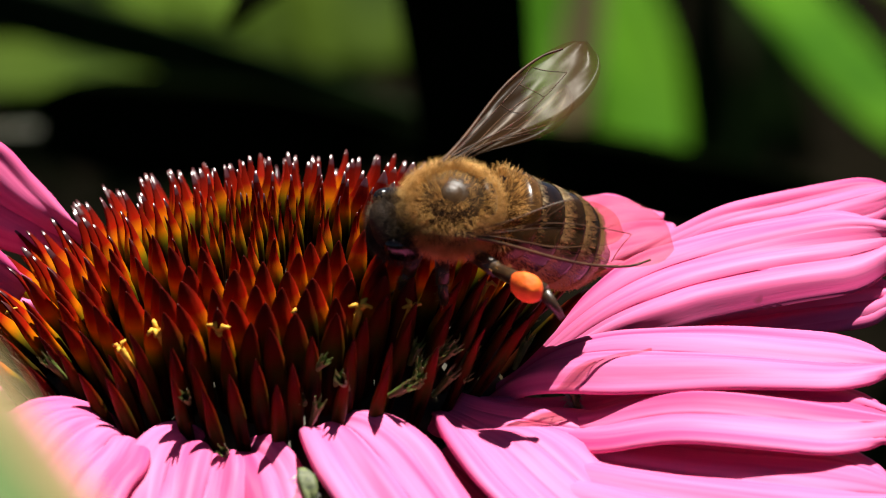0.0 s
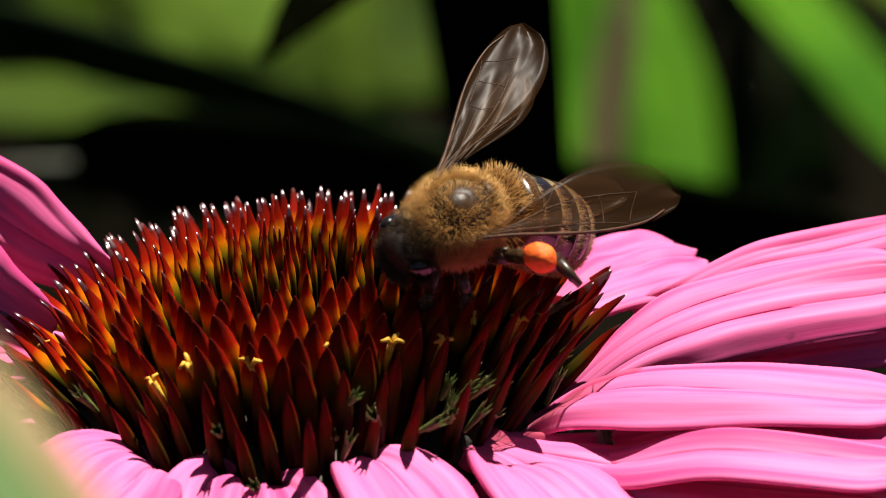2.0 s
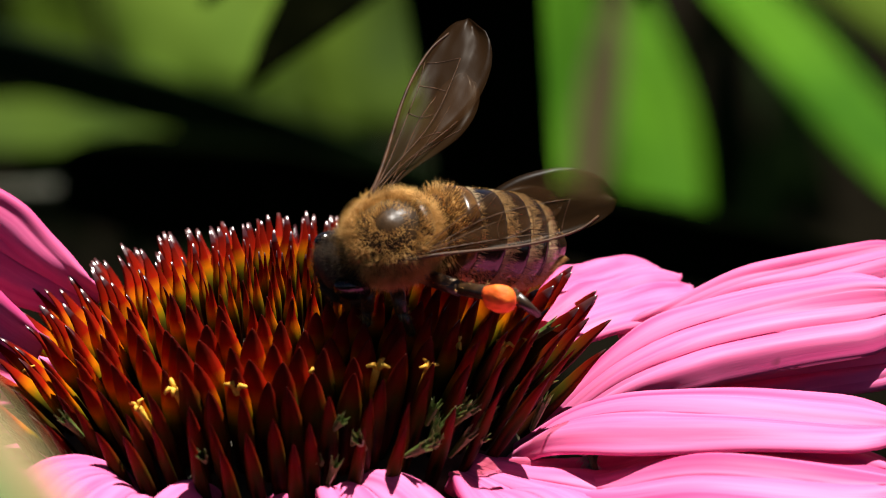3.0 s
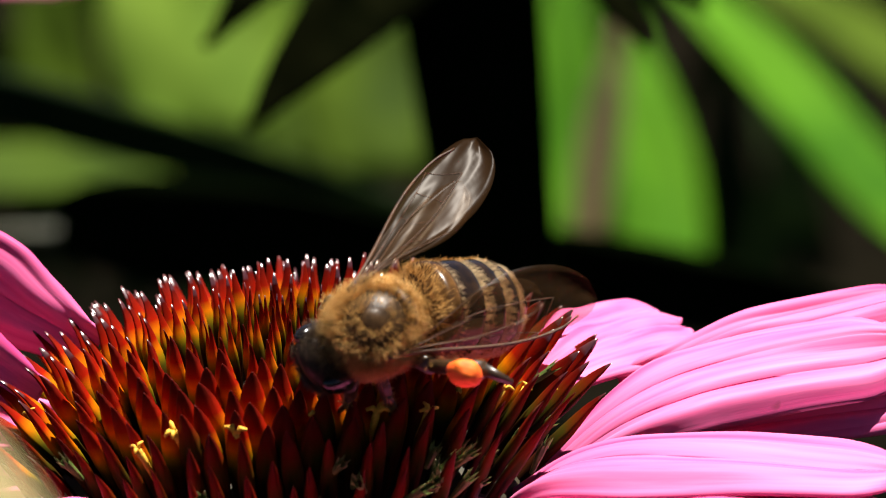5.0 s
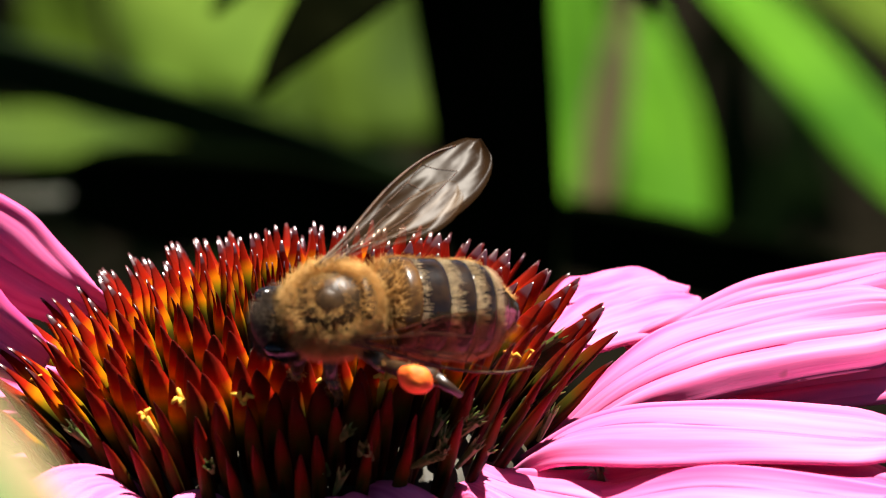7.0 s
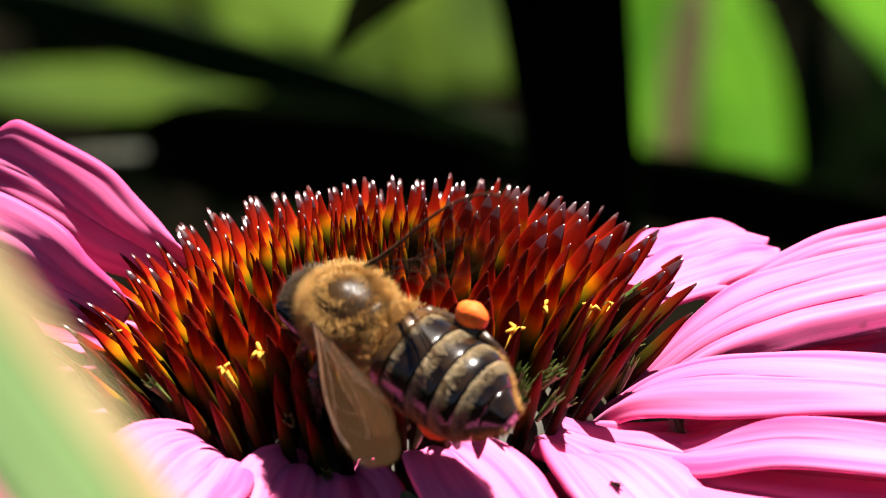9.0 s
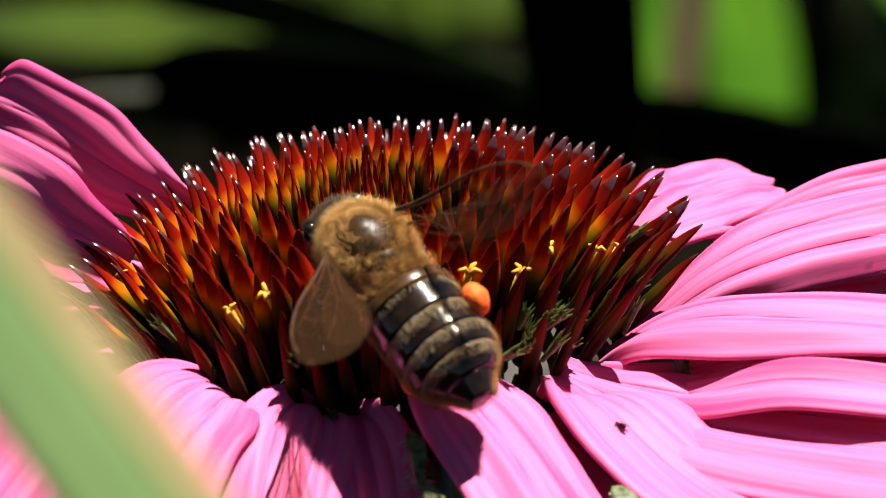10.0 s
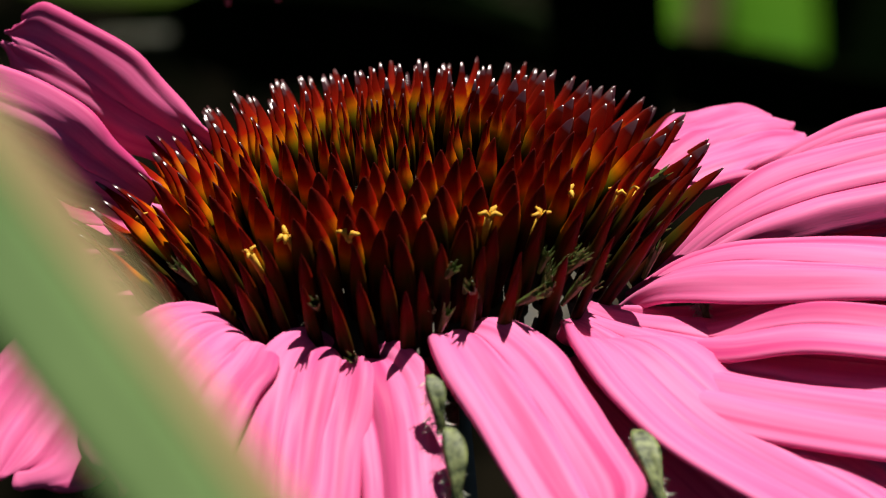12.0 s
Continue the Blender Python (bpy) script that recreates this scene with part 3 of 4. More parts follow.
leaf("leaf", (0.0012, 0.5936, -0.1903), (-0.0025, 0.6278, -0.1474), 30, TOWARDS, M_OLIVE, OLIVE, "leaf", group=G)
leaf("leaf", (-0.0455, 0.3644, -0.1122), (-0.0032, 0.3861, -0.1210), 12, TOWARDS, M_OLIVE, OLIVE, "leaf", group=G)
leaf("dry_stalk", (0.0403, 0.4685, -0.1667), (0.0466, 0.4832, -0.1303), 8, TOWARDS, M_TAN, "dry brown stalk among the leaves", "stalk", blunt=1.0)


leaf("petal", (-0.0343, 0.2607, -0.0564), (-0.0192, 0.2598, -0.0588), 7, (0.2, -.6, .7), M_PETAL, "blurred pink petal of another flower", "petal")


def arching_stalk():
    """A bent bare stalk behind the head."""
    pts = [(-0.0334, 0.2500, -0.0823), (-0.0271, 0.2500, -0.0797), (-0.0208, 0.2500, -0.0794), (-0.0141, 0.2500, -0.0807), (-0.0084, 0.2500, -0.0824), (-0.0011, 0.2500, -0.0833), (0.0083, 0.2500, -0.0839)]
    tagged(link_mesh("stalk", tube(bmesh.new(), pts, [.55 * MM, .9 * MM, .95 * MM, .9 * MM, .85 * MM, .8 * MM, .7 * MM], 10), M_STALK), "dull khaki stalk arching in the shade behind the cone", "stalk")


arching_stalk()


def far_foliage():
    """A loose mass of blades, darkened in colour for shade, that closes the view behind the leaves."""
    rng = random.Random(77)
    verts, faces = [], []
    for _ in range(420):
        x, y, z = rng.uniform(-.45, .45), rng.uniform(.72, 1.2), rng.uniform(-.55, .05)
        ln, wd = rng.uniform(.06, .16), rng.uniform(8, 20) * MM
        d = Vector((rng.uniform(-.6, .6), rng.uniform(-.3, .3), rng.uniform(.5, 1))).normalized() * ln
        p0 = Vector((x, y, z))
        rows = leaf_rows(p0, p0 + d, wd, (rng.uniform(-.6, .3), -1, rng.uniform(-.2, .3)), rng.uniform(-8, 8) * MM, nu=8, nv=5)
        k = len(verts)
        verts += [q for r in rows for q in r]
        faces += [(k + i * 5 + j, k + i * 5 + j + 1, k + i * 5 + 6 + j, k + i * 5 + 5 + j) for i in range(7) for j in range(4)]
    me = bpy.data.meshes.new("foliage")
    me.from_pydata(verts, [], faces)
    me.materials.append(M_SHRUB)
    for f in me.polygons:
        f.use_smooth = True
    tagged(new("foliage", me), "dense green foliage in the distance, coloured dark for shade", "foliage", kind="stuff")


far_foliage()


def shaded_flower():
    root = tagged(new("withered_coneflower"), "withered coneflower on a thick stem, shade painted into its dark colours", "flower")
    pts = [(0.0172, 0.1271, -0.1163), (0.0152, 0.1477, -0.0446), (0.0128, 0.1474, -0.0246), (0.0120, 0.1512, -0.0151)]
    part("stem", tube(bmesh.new(), pts, [4.6 * MM, 5.2 * MM, 6.4 * MM, 8.5 * MM], 14), M_SHADELEAF, root)
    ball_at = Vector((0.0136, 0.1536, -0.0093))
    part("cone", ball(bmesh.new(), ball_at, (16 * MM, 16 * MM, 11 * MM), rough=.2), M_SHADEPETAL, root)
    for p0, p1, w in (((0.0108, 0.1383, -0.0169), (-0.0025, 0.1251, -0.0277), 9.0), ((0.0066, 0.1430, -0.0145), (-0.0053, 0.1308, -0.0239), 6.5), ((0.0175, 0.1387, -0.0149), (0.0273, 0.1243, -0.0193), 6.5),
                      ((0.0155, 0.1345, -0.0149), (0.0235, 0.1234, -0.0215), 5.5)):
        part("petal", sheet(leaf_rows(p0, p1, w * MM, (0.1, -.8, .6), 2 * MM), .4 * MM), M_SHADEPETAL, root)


shaded_flower()
# upright leaves whose shade comes from the material's colour
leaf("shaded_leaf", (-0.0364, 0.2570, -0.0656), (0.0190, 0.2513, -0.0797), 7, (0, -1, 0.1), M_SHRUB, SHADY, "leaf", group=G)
leaf("shaded_leaf", (-0.0200, 0.2370, -0.0735), (0.0193, 0.2359, -0.0761), 13, (0, -1, 0.1), M_SHADELEAF, SHADY, "leaf", group=G)
leaf("shaded_leaf", (0.0198, 0.2358, -0.0763), (0.0648, 0.2326, -0.0843), 10, (0, -1, 0.1), M_SHADELEAF, SHADY, "leaf", group=G)


def grass_blade():
    root = tagged(new("grass_blade"), "broad blurred green grass blade with a dry tan margin", "grass")
    a, b = Vector((-0.0138, -0.0875, 0.0437)), Vector((0.0000, -0.0945, 0.0264))
    d = (b - a).normalized()
    side = d.cross(Vector((0.2, -0.6, 0.75))).normalized()
    def strip(v0, v1, name, mat, lift):
        rows = []
        for i in range(20):
            c = a.lerp(b, i / 19)
            rows.append([c + side * ((v0 + (v1 - v0) * j / 5) * MM) + Vector((0, -1, .4)) * lift * MM for j in range(6)])
        part(name, sheet(rows, .25 * MM), mat, root)
    strip(-.95, 2.15, "blade", M_BLADE, 0)
    strip(-2.3, -.95, "dry_margin", M_BLADE_EDGE, 0)


grass_blade()


# ---- the bee ----
BM = 0.001          # the bee is drawn in millimetres


def on_ball(centre, radii, keep=lambda n: True):
    c, r = Vector(centre), Vector(radii)
    def where(rng):
        while True:
            n = Vector((rng.gauss(0, 1), rng.gauss(0, 1), rng.gauss(0, 1))).normalized()
            if keep(n):
                return c + Vector((n.x * r.x, n.y * r.y, n.z * r.z)) * .97, Vector((n.x / r.x, n.y / r.y, n.z / r.z)).normalized()
    return where


def abdomen_radius(x):
    """Half width of the abdomen x metres behind its waist."""
    t = x / (6.1 * BM)
    return 1.88 * BM * max(0.02, min(1, (t / .11)) ** .5) * (1 - 0.82 * smoothstep(.58, 1.06, t) ** 1.5)


def wing_outline(length, width, n=30):
    """A narrow foot, a gently bowed leading edge, a rounded tip, widest beyond the middle."""
    top, low = [], []
    for i in range(n):
        u = i / (n - 1)
        w = width * (0.10 + 0.90 * smoothstep(0.0, .66, u)) if u < .66 else width * math.sqrt(max(0.0004, 1 - ((u - .66) / .34) ** 2.3))
        top.append(Vector((u * length, .30 * w, 0)))
        low.append(Vector((u * length, -.70 * w, 0)))
    return top, low


def wing(name, length, width, parent, mirror, veins):
    top, low = wing_outline(length, width)
    rows = []
    for a, b in zip(top, low):
        r = []
        for j in range(9):
            v = j / 8
            p = a.lerp(b, v)
            p.z = 0.05 * BM * math.sin(v * 9 + p.x * 900) + .25 * BM * v * (1 - v)
            p.y *= mirror
            r.append(p)
        rows.append(r if mirror > 0 else r[::-1])
    ob = part(name, sheet(rows, .02 * BM), M_WING, parent, "clear amber-tinted wing with dark veins")
    def at(u, v):
        s = min(len(top) - 1.001, max(0, u * (len(top) - 1)))
        i = int(s)
        p = top[i].lerp(top[i + 1], s - i).lerp(low[i].lerp(low[i + 1], s - i), v)
        return Vector((p.x, p.y * mirror, .05 * BM * math.sin(v * 9 + p.x * 900) + .25 * BM * v * (1 - v)))
    for line, thick in veins:
        bm = bmesh.new()
        line = [Vector(q) for q in line]
        ends = [2 * line[0] - line[1]] + line + [2 * line[-1] - line[-2]]
        pts = []
        for q0, q1, q2, q3 in zip(ends, ends[1:], ends[2:], ends[3:]):
            for f in (0, .25, .5, .75):
                c = q1 + (q2 - q0) * (.5 * f) + (2 * q0 - 5 * q1 + 4 * q2 - q3) * (.5 * f * f) + (3 * q1 - q0 - 3 * q2 + q3) * (.5 * f ** 3)
                pts.append(at(c.x, c.y))
        pts.append(at(line[-1].x, line[-1].y))
        tube(bm, pts, [thick * .5 * BM * (1 - .5 * k / len(pts)) for k in range(len(pts))], 5)
        part("vein", bm, M_VEIN, ob)
    return ob


FORE_VEINS = [([(0, .1), (.2, .03), (.4, .01), (.6, .01), (.8, .02), (.9, .1)], .18), ([(0, .4), (.15, .3), (.3, .22), (.45, .18)], .08),
              ([(.45, .18), (.6, .14), (.72, .05)], .05), ([(.05, .5), (.2, .6), (.35, .65), (.5, .6), (.62, .55), (.8, .5)], .06),
              ([(.45, .18), (.46, .4), (.5, .6)], .05), ([(.6, .14), (.62, .35), (.62, .55)], .045), ([(.72, .08), (.76, .3), (.8, .5)], .045),
              ([(.35, .65), (.4, .85), (.42, .97)], .045), ([(.0, .7), (.2, .92), (.35, .97), (.5, .98)], .05)]
HIND_VEINS = [([(0, .1), (.25, .03), (.5, .02), (.75, .05)], .07), ([(0, .5), (.25, .5), (.5, .45), (.75, .4)], .05), ([(.3, .5), (.5, .75), (.62, .92)], .04)]


def leg(parent, name, pts, radii, label=""):
    """Femur, shin and foot along five points; the foot ends in a claw."""
    base = part(name, tube(bmesh.new(), [Vector(p) * BM for p in pts[:2]], [radii[0] * BM, radii[1] * BM], 8), M_LEG, parent, label)
    part("shin", tube(bmesh.new(), [Vector(p) * BM for p in pts[1:3]], [radii[1] * .8 * BM, radii[2] * BM], 8), M_LEG, base)
    part("foot", tube(bmesh.new(), [Vector(p) * BM for p in pts[2:]], [radii[2] * .8 * BM, radii[3] * BM, radii[3] * .5 * BM][:len(pts) - 2], 6), M_LEG, base)
    a, b = Vector(pts[0]) * BM, Vector(pts[1]) * BM
    def where(rng):
        u = rng.random()
        n = Vector((rng.gauss(0, 1), rng.gauss(0, 1), rng.gauss(0, 1))).normalized()
        k = rng.random()
        p, q = (a, b) if k < .5 else (b, Vector(pts[2]) * BM)
        return p.lerp(q, u) + n * radii[1] * .7 * BM, n
    part("leg_hair", hairs(220, where, .28 * BM, .010 * BM, len(pts) + int(abs(pts[2][0]) * 90)), M_FUR, base)
    return base


def build_bee():
    bee = tagged(new("honey_bee"), "furry brown honey bee with orange pollen loads on its hind legs", "bee")
    thorax = part("thorax", ball(bmesh.new(), (-.1 * BM, 0, 0), (1.85 * BM, 1.6 * BM, 1.58 * BM), seg=28, rings=18), M_SHIELD, bee)
    part("back_shield", ball(bmesh.new(), (.05 * BM, 0, .42 * BM), (1.22 * BM, 1.08 * BM, 1.19 * BM), seg=24, rings=14), M_SHIELD, thorax, "bald shiny brown back")
    part("scutellum", ball(bmesh.new(), (-1.35 * BM, 0, .82 * BM), (.45 * BM, .88 * BM, .5 * BM)), M_SHIELD, thorax)
    bald = lambda n: not (n.z > .36 and (n.y / .66) ** 2 + ((n.x - .06) / .66) ** 2 < .75 + .45 * abs(math.sin(n.x * 913 + n.y * 517)))
    part("fur", hairs(12000, on_ball((-.1 * BM, 0, 0), (1.87 * BM, 1.62 * BM, 1.6 * BM), bald), .62 * BM, .009 * BM, 5), M_FUR, thorax, "dense tawny fur")
    part("sparse_fur", hairs(2600, on_ball((.05 * BM, 0, .42 * BM), (1.22 * BM, 1.08 * BM, 1.19 * BM), lambda n: .1 < n.z < .9), .36 * BM, .009 * BM, 6), M_FUR, thorax)
    # head: a broad shield facing forward and down
    tilt = Matrix.Rotation(radians(45), 4, 'Y')
    hc = Vector((1.98, 0, -.95)) * BM
    head = part("head", ball(bmesh.new(), hc, (.78 * BM, 1.34 * BM, 1.28 * BM), tilt, 24, 16), M_CHITIN, bee)
    for s in (1, -1):
        part("eye", ball(bmesh.new(), hc + Vector((-.05, s * 1.06, .13)) * BM, (.54 * BM, .46 * BM, 1.0 * BM), tilt, 20, 14), M_EYE, head, "glossy black compound eye")
        a = hc + Vector((.62, s * .3, .15)) * BM
        b = a + Vector((.12, s * .45, -.45)) * BM
        c = b + Vector((-.42, s * .05, -1.0)) * BM
        ant = part("antenna", tube(bmesh.new(), [a, b, b.lerp(c, .5) + Vector((.1, 0, .1)) * BM, c], [.06 * BM, .06 * BM, .07 * BM, .06 * BM], 8), M_CHITIN, head)
    part("jaw", tube(bmesh.new(), [hc + Vector((.25, 0, -.9)) * BM, hc + Vector((.30, 0, -1.45)) * BM, hc + Vector((.15, 0, -2.1)) * BM], [.5 * BM, .32 * BM, .12 * BM], 10), M_LEG, head)
    part("face_fur", hairs(5200, on_ball(hc, (.82 * BM, 1.3 * BM, 1.3 * BM), lambda n: abs(n.y) < .74 or n.x < .0), .50 * BM, .010 * BM, 8), M_FURDARK, head, "short brown face fur")
    # abdomen: six overlapping rings
    abdomen = part("abdomen", ball(bmesh.new(), (-2.85 * BM, 0, -.1 * BM), (2.65 * BM, 1.5 * BM, 1.4 * BM), seg=24, rings=16), M_TERGITE, bee, "dark glossy abdomen with pale hair bands")
    cuts = [.1, 1.2, 2.4, 3.5, 4.45, 5.3, 6.05]
    for k in range(6):
        bm = bmesh.new()
        x0, x1 = cuts[k] * BM, cuts[k + 1] * BM
        rings = []
        for i in range(9):
            x = x0 + (x1 - x0) * i / 8
            r = abdomen_radius(x) * (1.0 + .035 * smoothstep(0, 1, i / 8))
            rings.append([bm.verts.new((-x, r * math.cos(2 * math.pi * j / 36), -.1 * BM + .92 * r * math.sin(2 * math.pi * j / 36))) for j in range(36)])
        for a, b in zip(rings, rings[1:]):
            for j in range(36):
                bm.faces.new((a[j], b[j], b[(j + 1) % 36], a[(j + 1) % 36]))
        bm.faces.new(rings[0])
        bm.faces.new(rings[-1][::-1])
        seg = part("segment", bm, M_TERGITE if k else M_AMBER, abdomen)
        def band(rng, x0=x0, x1=x1, k=k):
            f = rng.random() ** 2.0 * (.2 if k == 1 else .46)
            x = x0 + (x1 - x0) * f
            a = rng.uniform(0, 2 * math.pi)
            r = abdomen_radius(x)
            return Vector((-x, r * math.cos(a), -.1 * BM + .92 * r * math.sin(a))), Vector((-.2, math.cos(a), math.sin(a)))
        if 0 < k < 5:
            part("hair_band", hairs((0, 400, 1900, 1900, 1600)[k], band, .19 * BM, .011 * BM, 20 + k, (-2.4, 0, 0)), M_FURPALE, seg, "pale hair band")
        def fringe(rng, x0=x0, x1=x1):
            x = rng.uniform(x0, x1)
            a = rng.choice((rng.uniform(-.5, .3), math.pi - rng.uniform(-.5, .3), rng.uniform(math.pi, 2 * math.pi)))
            r = abdomen_radius(x)
            return Vector((-x, r * math.cos(a), -.1 * BM + .92 * r * math.sin(a))), Vector((-.2, math.cos(a), math.sin(a)))
        part("fringe", hairs(800, fringe, .27 * BM, .010 * BM, 40 + k, (-.6, 0, 0)), M_FUR, seg)
    part("waist_fur", hairs(2000, on_ball((-.3 * BM, 0, 0), (1.1 * BM, 1.55 * BM, 1.4 * BM)), .6 * BM, .011 * BM, 60), M_FUR, abdomen)
    # legs
    hinds = []
    for s in (1, -1):
        leg(bee, "front_leg", [(1.2, s * 1.0, -1.4), (1.5, s * 1.5, -2.2), (1.5, s * 1.5, -3.3), (1.7, s * 1.4, -4.2)], (.28, .26, .17, .10))
        leg(bee, "middle_leg", [(.2, s * 1.3, -1.6), (.3, s * 2.2, -2.0), (.0, s * 2.5, -3.3), (.1, s * 2.6, -4.3)], (.3, .27, .19, .10))
        hind = leg(bee, "hind_leg", [(-1.0, s * 1.2, -1.5), (-3.0, s * 1.85, -1.5), (-5.1, s * 1.75, -2.4), (-5.5, s * 1.8, -3.6)], (.34, .34, .36, .14))
        part("pollen_load", ball(bmesh.new(), Vector((-4.8, s * 2.15, -1.85)) * BM, (.70 * BM, .52 * BM, .62 * BM), Matrix.Rotation(radians(-40), 4, 'Y'), 22, 14, .12), M_LOAD, hind, "round orange pollen load")
        hinds.append(hind)
    wings = []
    for s in (1, -1):
        f = wing("forewing", 9.3 * BM, 2.8 * BM, bee, s, FORE_VEINS)
        h = wing("hindwing", 6.4 * BM, 1.9 * BM, bee, s, HIND_VEINS)
        wings.append((f, h))
    return bee, wings, abdomen, hinds


bee, wings, abdomen, hinds = build_bee()


def build_gnat():
    gnat = tagged(new("gnat"), "tiny black gnat sitting on a pink petal", "gnat")
    body = part("body", ball(bmesh.new(), (-.06 * BM, 0, .11 * BM), (.19 * BM, .09 * BM, .09 * BM), seg=12, rings=8), M_CHITIN, gnat)
    part("head", ball(bmesh.new(), (.16 * BM, 0, .11 * BM), (.07 * BM, .08 * BM, .07 * BM), seg=10, rings=6), M_CHITIN, body)
    for s in (1, -1):
        part("wing", ball(bmesh.new(), (-.14 * BM, s * .09 * BM, .19 * BM), (.2 * BM, .08 * BM, .012 * BM), Matrix.Rotation(radians(-s * 18), 4, 'Z'), 12, 6), M_CHITIN, body)
        for x in (-.08, 0, .08):
            part("leg", tube(bmesh.new(), [Vector(q) * BM for q in ((x, s * .06, .1), (x * 1.6, s * .16, .12), (x * 2, s * .2, 0))], [.014 * BM] * 3, 5), M_CHITIN, body)
    return gnat


gnat = build_gnat()


# ---- what moves ----
# seconds, thorax x, y, z in millimetres, roll, pitch, heading in degrees
BEE = [
    (0.00, 7.08, -6.32, 8.29, -43.3, 0.5, -165.0),
    (0.50, 6.48, -8.05, 7.92, -38.3, 2.4, -164.2),
    (1.00, 5.61, -7.49, 8.44, -49.3, 12.1, -174.1),
    (1.50, 6.18, -6.56, 8.21, -36.2, 9.9, -155.1),
    (2.00, 6.11, -4.99, 8.84, -36.6, 9.4, -147.1),
    (2.50, 5.66, -3.25, 9.16, -47.9, 3.7, -159.3),
    (3.00, 4.13, -5.07, 9.09, -39.0, 13.6, -164.2),
    (3.20, 4.13, -5.56, 9.01, -40.1, 11.1, -161.6),
    (4.80, 3.51, -8.14, 8.93, -47.1, 23.7, -152.0),
    (5.00, 3.35, -8.54, 8.50, -49.0, 19.9, -155.6),
    (5.50, 1.97, -9.74, 8.26, -49.2, 13.0, -168.8),
    (6.00, 2.16, -9.83, 8.22, -34.9, 26.7, -153.2),
    (6.50, 1.76, -9.83, 8.02, -53.6, 18.4, -167.9),
    (7.00, 1.48, -9.62, 8.34, -52.3, 7.5, -173.1),
    (7.20, 0.38, -9.33, 8.13, -49.8, 7.9, -174.8),
    (8.80, -1.21, -9.22, 6.76, -35.2, -22.0, 158.3),
    (9.00, -0.84, -10.00, 6.48, -32.1, -15.8, 143.5),
    (9.50, -0.64, -9.59, 6.67, -21.0, -18.9, 120.0),
    (10.00, -0.35, -9.91, 6.56, -24.2, -24.9, 127.1),
    (10.50, 0.54, -8.65, 7.10, -13.0, -35.8, 111.0),
    (11.00, 2.11, -8.46, 7.17, -9.1, -29.4, 109.3),
    (11.50, 0.71, -8.65, 7.10, -17.3, -34.7, 119.9),
    (11.80, 0.15, -9.07, 6.93, -19.4, -33.8, 121.4),
    (11.90, -0.13, -1.20, 8.19, 0.0, 15.8, 95.5),
    (12.00, -7.10, 32.43, 4.50, 0.0, 18.9, 93.5),
]
# seconds, turns of a wing on its hinge
LEFT_WING = [
    (0.00, -152.0, 10.9, 173.9),
    (0.50, -144.0, 15.2, 174.4),
    (1.00, -140.0, 10.7, 173.0),
    (1.50, -164.0, 6.5, 175.1),
    (2.00, -168.0, 3.5, 170.7),
    (2.50, -164.0, 2.1, 174.1),
    (3.00, -160.0, 6.1, 179.9),
    (3.20, -160.0, 6.9, -178.5),
    (4.80, -156.0, 10.4, 174.6),
    (5.00, -156.0, 12.7, 170.6),
    (5.50, -136.0, 17.5, 169.5),
    (6.00, -144.0, 16.0, 172.1),
    (6.50, -128.0, 22.1, 169.6),
    (7.00, -132.0, 17.9, 170.6),
    (7.20, -144.0, 11.9, 172.9),
    (8.80, 156.0, -26.9, 131.0),
    (9.00, 144.0, -18.3, 144.5),
    (9.50, -174.0, -28.5, 145.8),
    (10.00, 174.0, -28.7, 145.3),
    (10.50, -170.0, -38.3, 139.7),
    (11.00, 152.0, -43.8, 153.8),
    (11.50, 178.0, -35.0, 136.7),
    (11.80, -176.0, -34.5, 123.6),
    (11.90, 68.2, 16.6, 19.5),
    (12.00, 54.6, -29.2, 32.0),
]
RIGHT_WING = [
    (0.00, 168.0, 7.6, -144.7),
    (0.50, 172.0, 5.1, -144.1),
    (1.00, 180.0, 17.1, -134.9),
    (1.50, 172.0, 1.3, -142.0),
    (2.00, 168.0, 3.1, -146.3),
    (2.50, 164.0, 11.4, -142.8),
    (3.00, 176.0, 2.5, -136.0),
    (3.20, 172.0, 7.9, -132.0),
    (4.80, 172.0, 13.7, -148.1),
    (5.00, 164.0, 14.4, -156.6),
    (5.50, 176.0, 22.3, -134.3),
    (6.00, 180.0, 10.5, -147.4),
    (6.50, 164.0, 19.0, -151.2),
    (7.00, 168.0, 17.9, -146.3),
    (7.20, 164.0, 11.0, -142.4),
    (8.80, -140.0, -54.1, -173.8),
    (9.00, -146.0, -43.6, -157.8),
    (9.50, -168.0, -46.1, -144.1),
    (10.00, -154.0, -41.7, -150.1),
    (10.50, -154.0, -42.3, -147.9),
    (11.00, -130.0, -22.6, -146.5),
    (11.50, -126.0, -43.5, -150.1),
    (11.80, -134.0, -41.2, -152.3),
    (11.90, -116.7, -2.2, -23.3),
    (12.00, -121.7, -27.7, -33.4),
]


# seconds, how far the abdomen hangs down and is turned aside
DROOP = [(0, 30, -13), (0.5, 30, -10), (1, 19, -9), (1.5, 29, -15), (2, 34, -14), (2.5, 29, -17), (3, 29, -11), (3.2, 29, -11), (4.8, 33, -16), (5, 33, -14), (5.5, 24, -12), (6, 35, -15), (6.5, 29, -8), (7, 24, -5), (7.2, 23, -9), (8.8, 4, 0), (11.8, 4, 0), (12, 20, 0)]


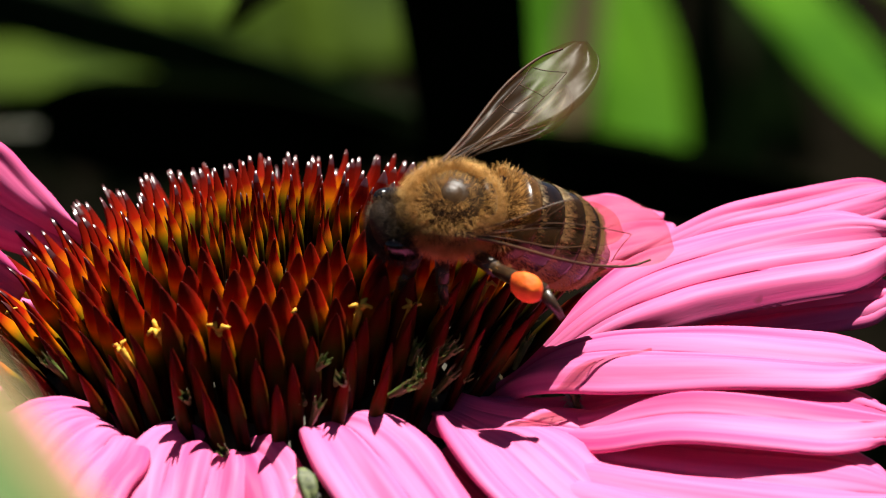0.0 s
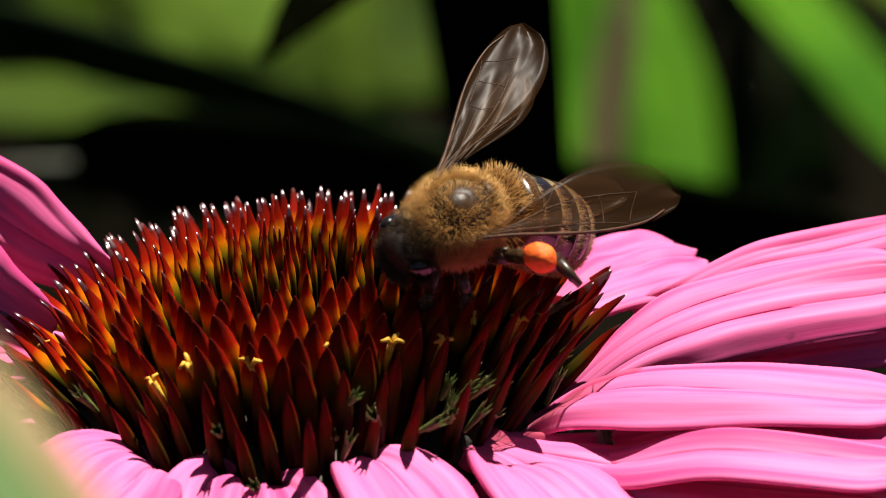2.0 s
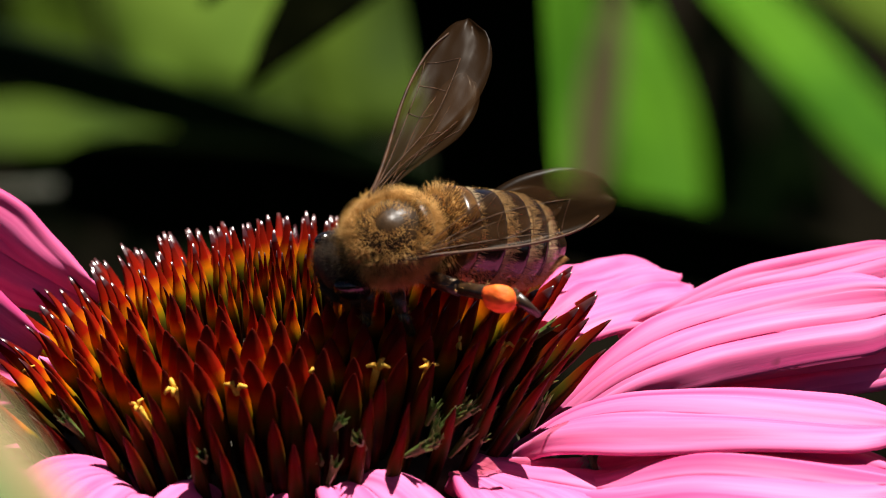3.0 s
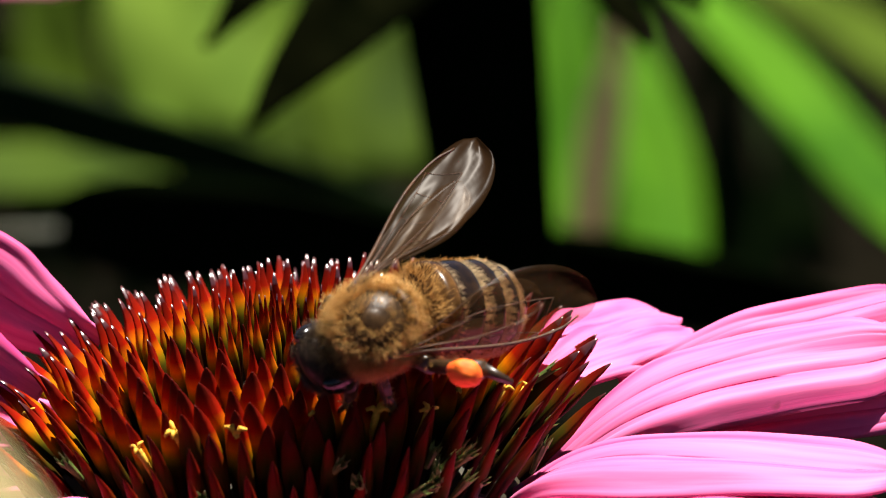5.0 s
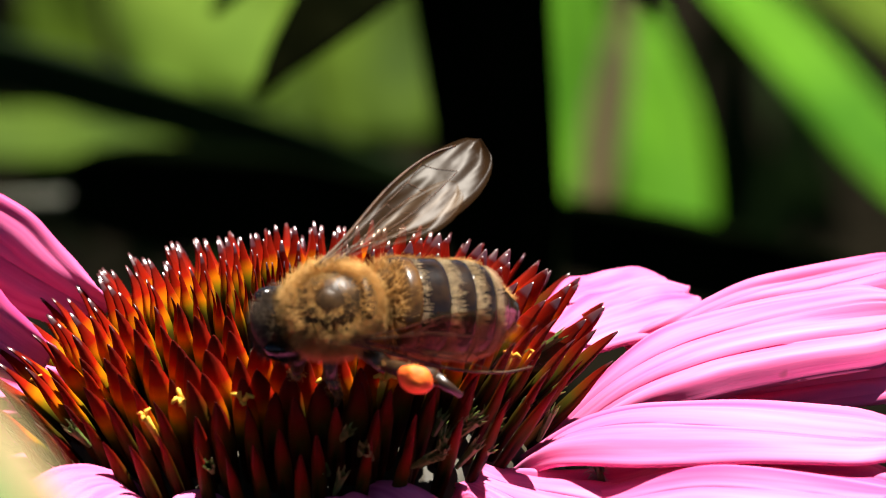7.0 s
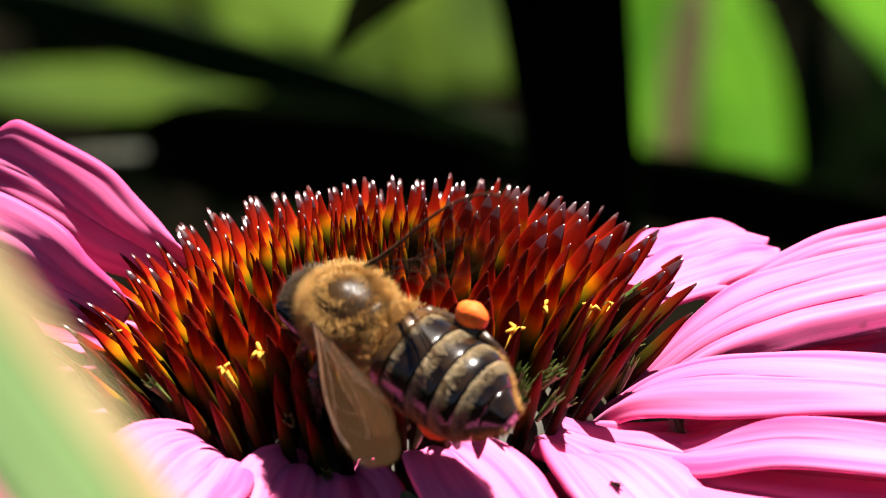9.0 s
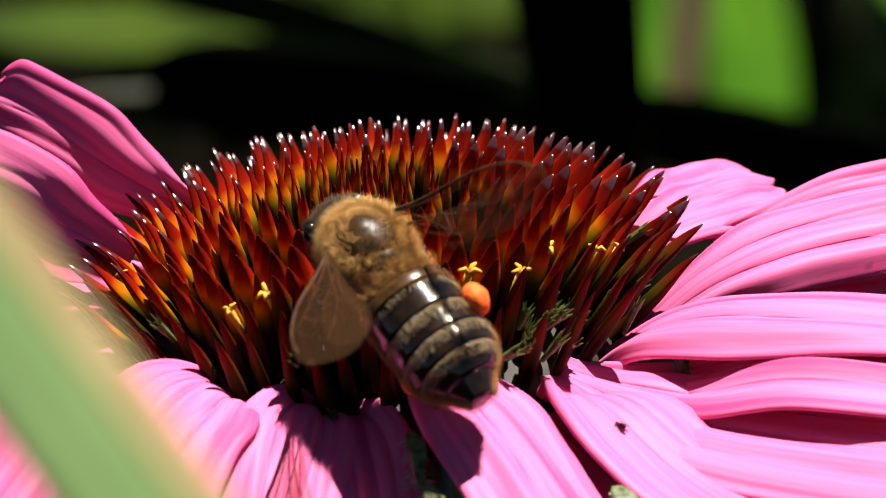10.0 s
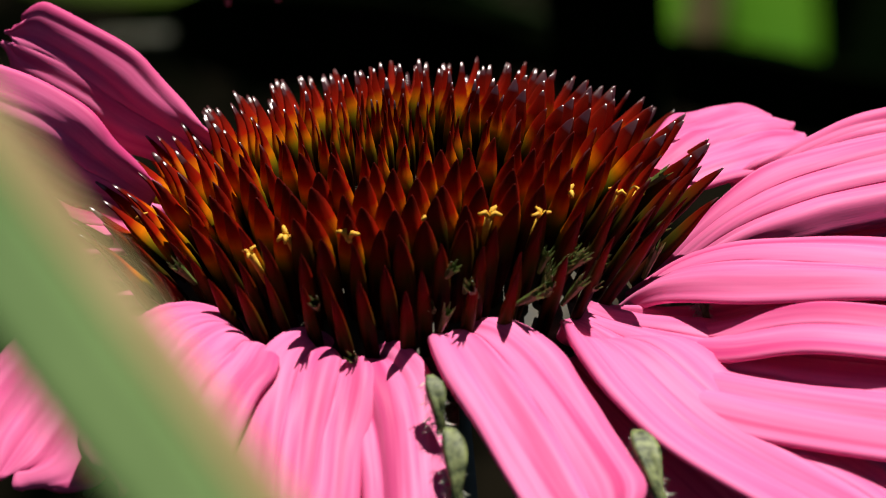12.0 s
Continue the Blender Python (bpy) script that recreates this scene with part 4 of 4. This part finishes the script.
# seconds, how far the left and the right hind leg are swung up, spread and rolled
HIND_SWING = [(0, 46, 52, 0, -34, -12, 0), (0.5, 42, 36, 9, -34, -12, 0), (1, 48, 42, 4, -34, -12, 0), (1.5, 54, 48, 0, -34, -12, 0), (2, 58, 60, 9, -34, -12, 0), (3, 34, 40, 0, -34, -12, 0), (3.2, 34, 40, 0, -34, -12, 0), (4.8, 58, 40, -9, -34, -12, 0), (5, 58, 48, 0, -34, -12, 0), (5.5, 34, 32, 0, -34, -12, 0), (6, 38, 56, -9, -34, -12, 0), (6.5, 34, 28, 0, -34, -12, 0), (7, 50, 36, 0, -34, -12, 0), (7.2, 46, 32, 9, -34, -12, 0),
              (8.8, -4, -14, 0, 28, 4, 0), (9, -4, -14, 0, 34, 4, 0), (9.5, -4, -14, 0, 22, -8, 0), (10, -4, -14, 0, 30, -2, 0), (10.5, -4, -14, 0, 10, -12, 0), (11, -4, -14, 0, 8, -14, 0),
              (11.5, -4, -14, 0, 8, -14, 0), (11.8, 0, -10, 0, 36, 0, 0), (11.9, -46, -22, 0, -42, 0, 0), (12, -16, -14, 0, -14, -6, 0)]


def motions():
    for k, s in ((0, 1), (1, -1)):
        hip = (-1.0 * BM, s * 1.2 * BM, -1.5 * BM)
        walk(hinds[k], [(row[0], pose(*hip, row[3 + 3 * k], row[1 + 3 * k], -s * row[2 + 3 * k]) @ pose(*(-q for q in hip))) for row in HIND_SWING])
    # the gnat alights on a petal and leaves with the bee
    walk(gnat, [(t, pose(x / 1000, y / 1000, z / 1000, 17, -14, 150)) for t, x, y, z in ((0, 42, -16, 12), (7.4, 42, -16, 12), (8.5, 9.35, -11.82, .012), (11.9, 9.35, -11.82, .012), (12, 27, -16, 7))])
    walk(abdomen, [(t, pose(-1.8 * BM, 0, -.3 * BM, 0, -d, side)) for t, d, side in DROOP])
    walk(bee, [(t, pose(x / 1000, y / 1000, z / 1000, rx, ry, rz)) for t, x, y, z, rx, ry, rz in BEE])
    for (fore, hind), rows, s in zip(wings, (LEFT_WING, RIGHT_WING), (1, -1)):
        walk(fore, [(t, pose(.25 * BM, s * 1.5 * BM, 1.05 * BM, a, b, c)) for t, a, b, c in rows])
        walk(hind, [(t, pose(-.45 * BM, s * 1.6 * BM, .9 * BM, a, b, c) @ pose(0, 0, 0, 0, 0, -s * 5)) for t, a, b, c in rows])


motions()
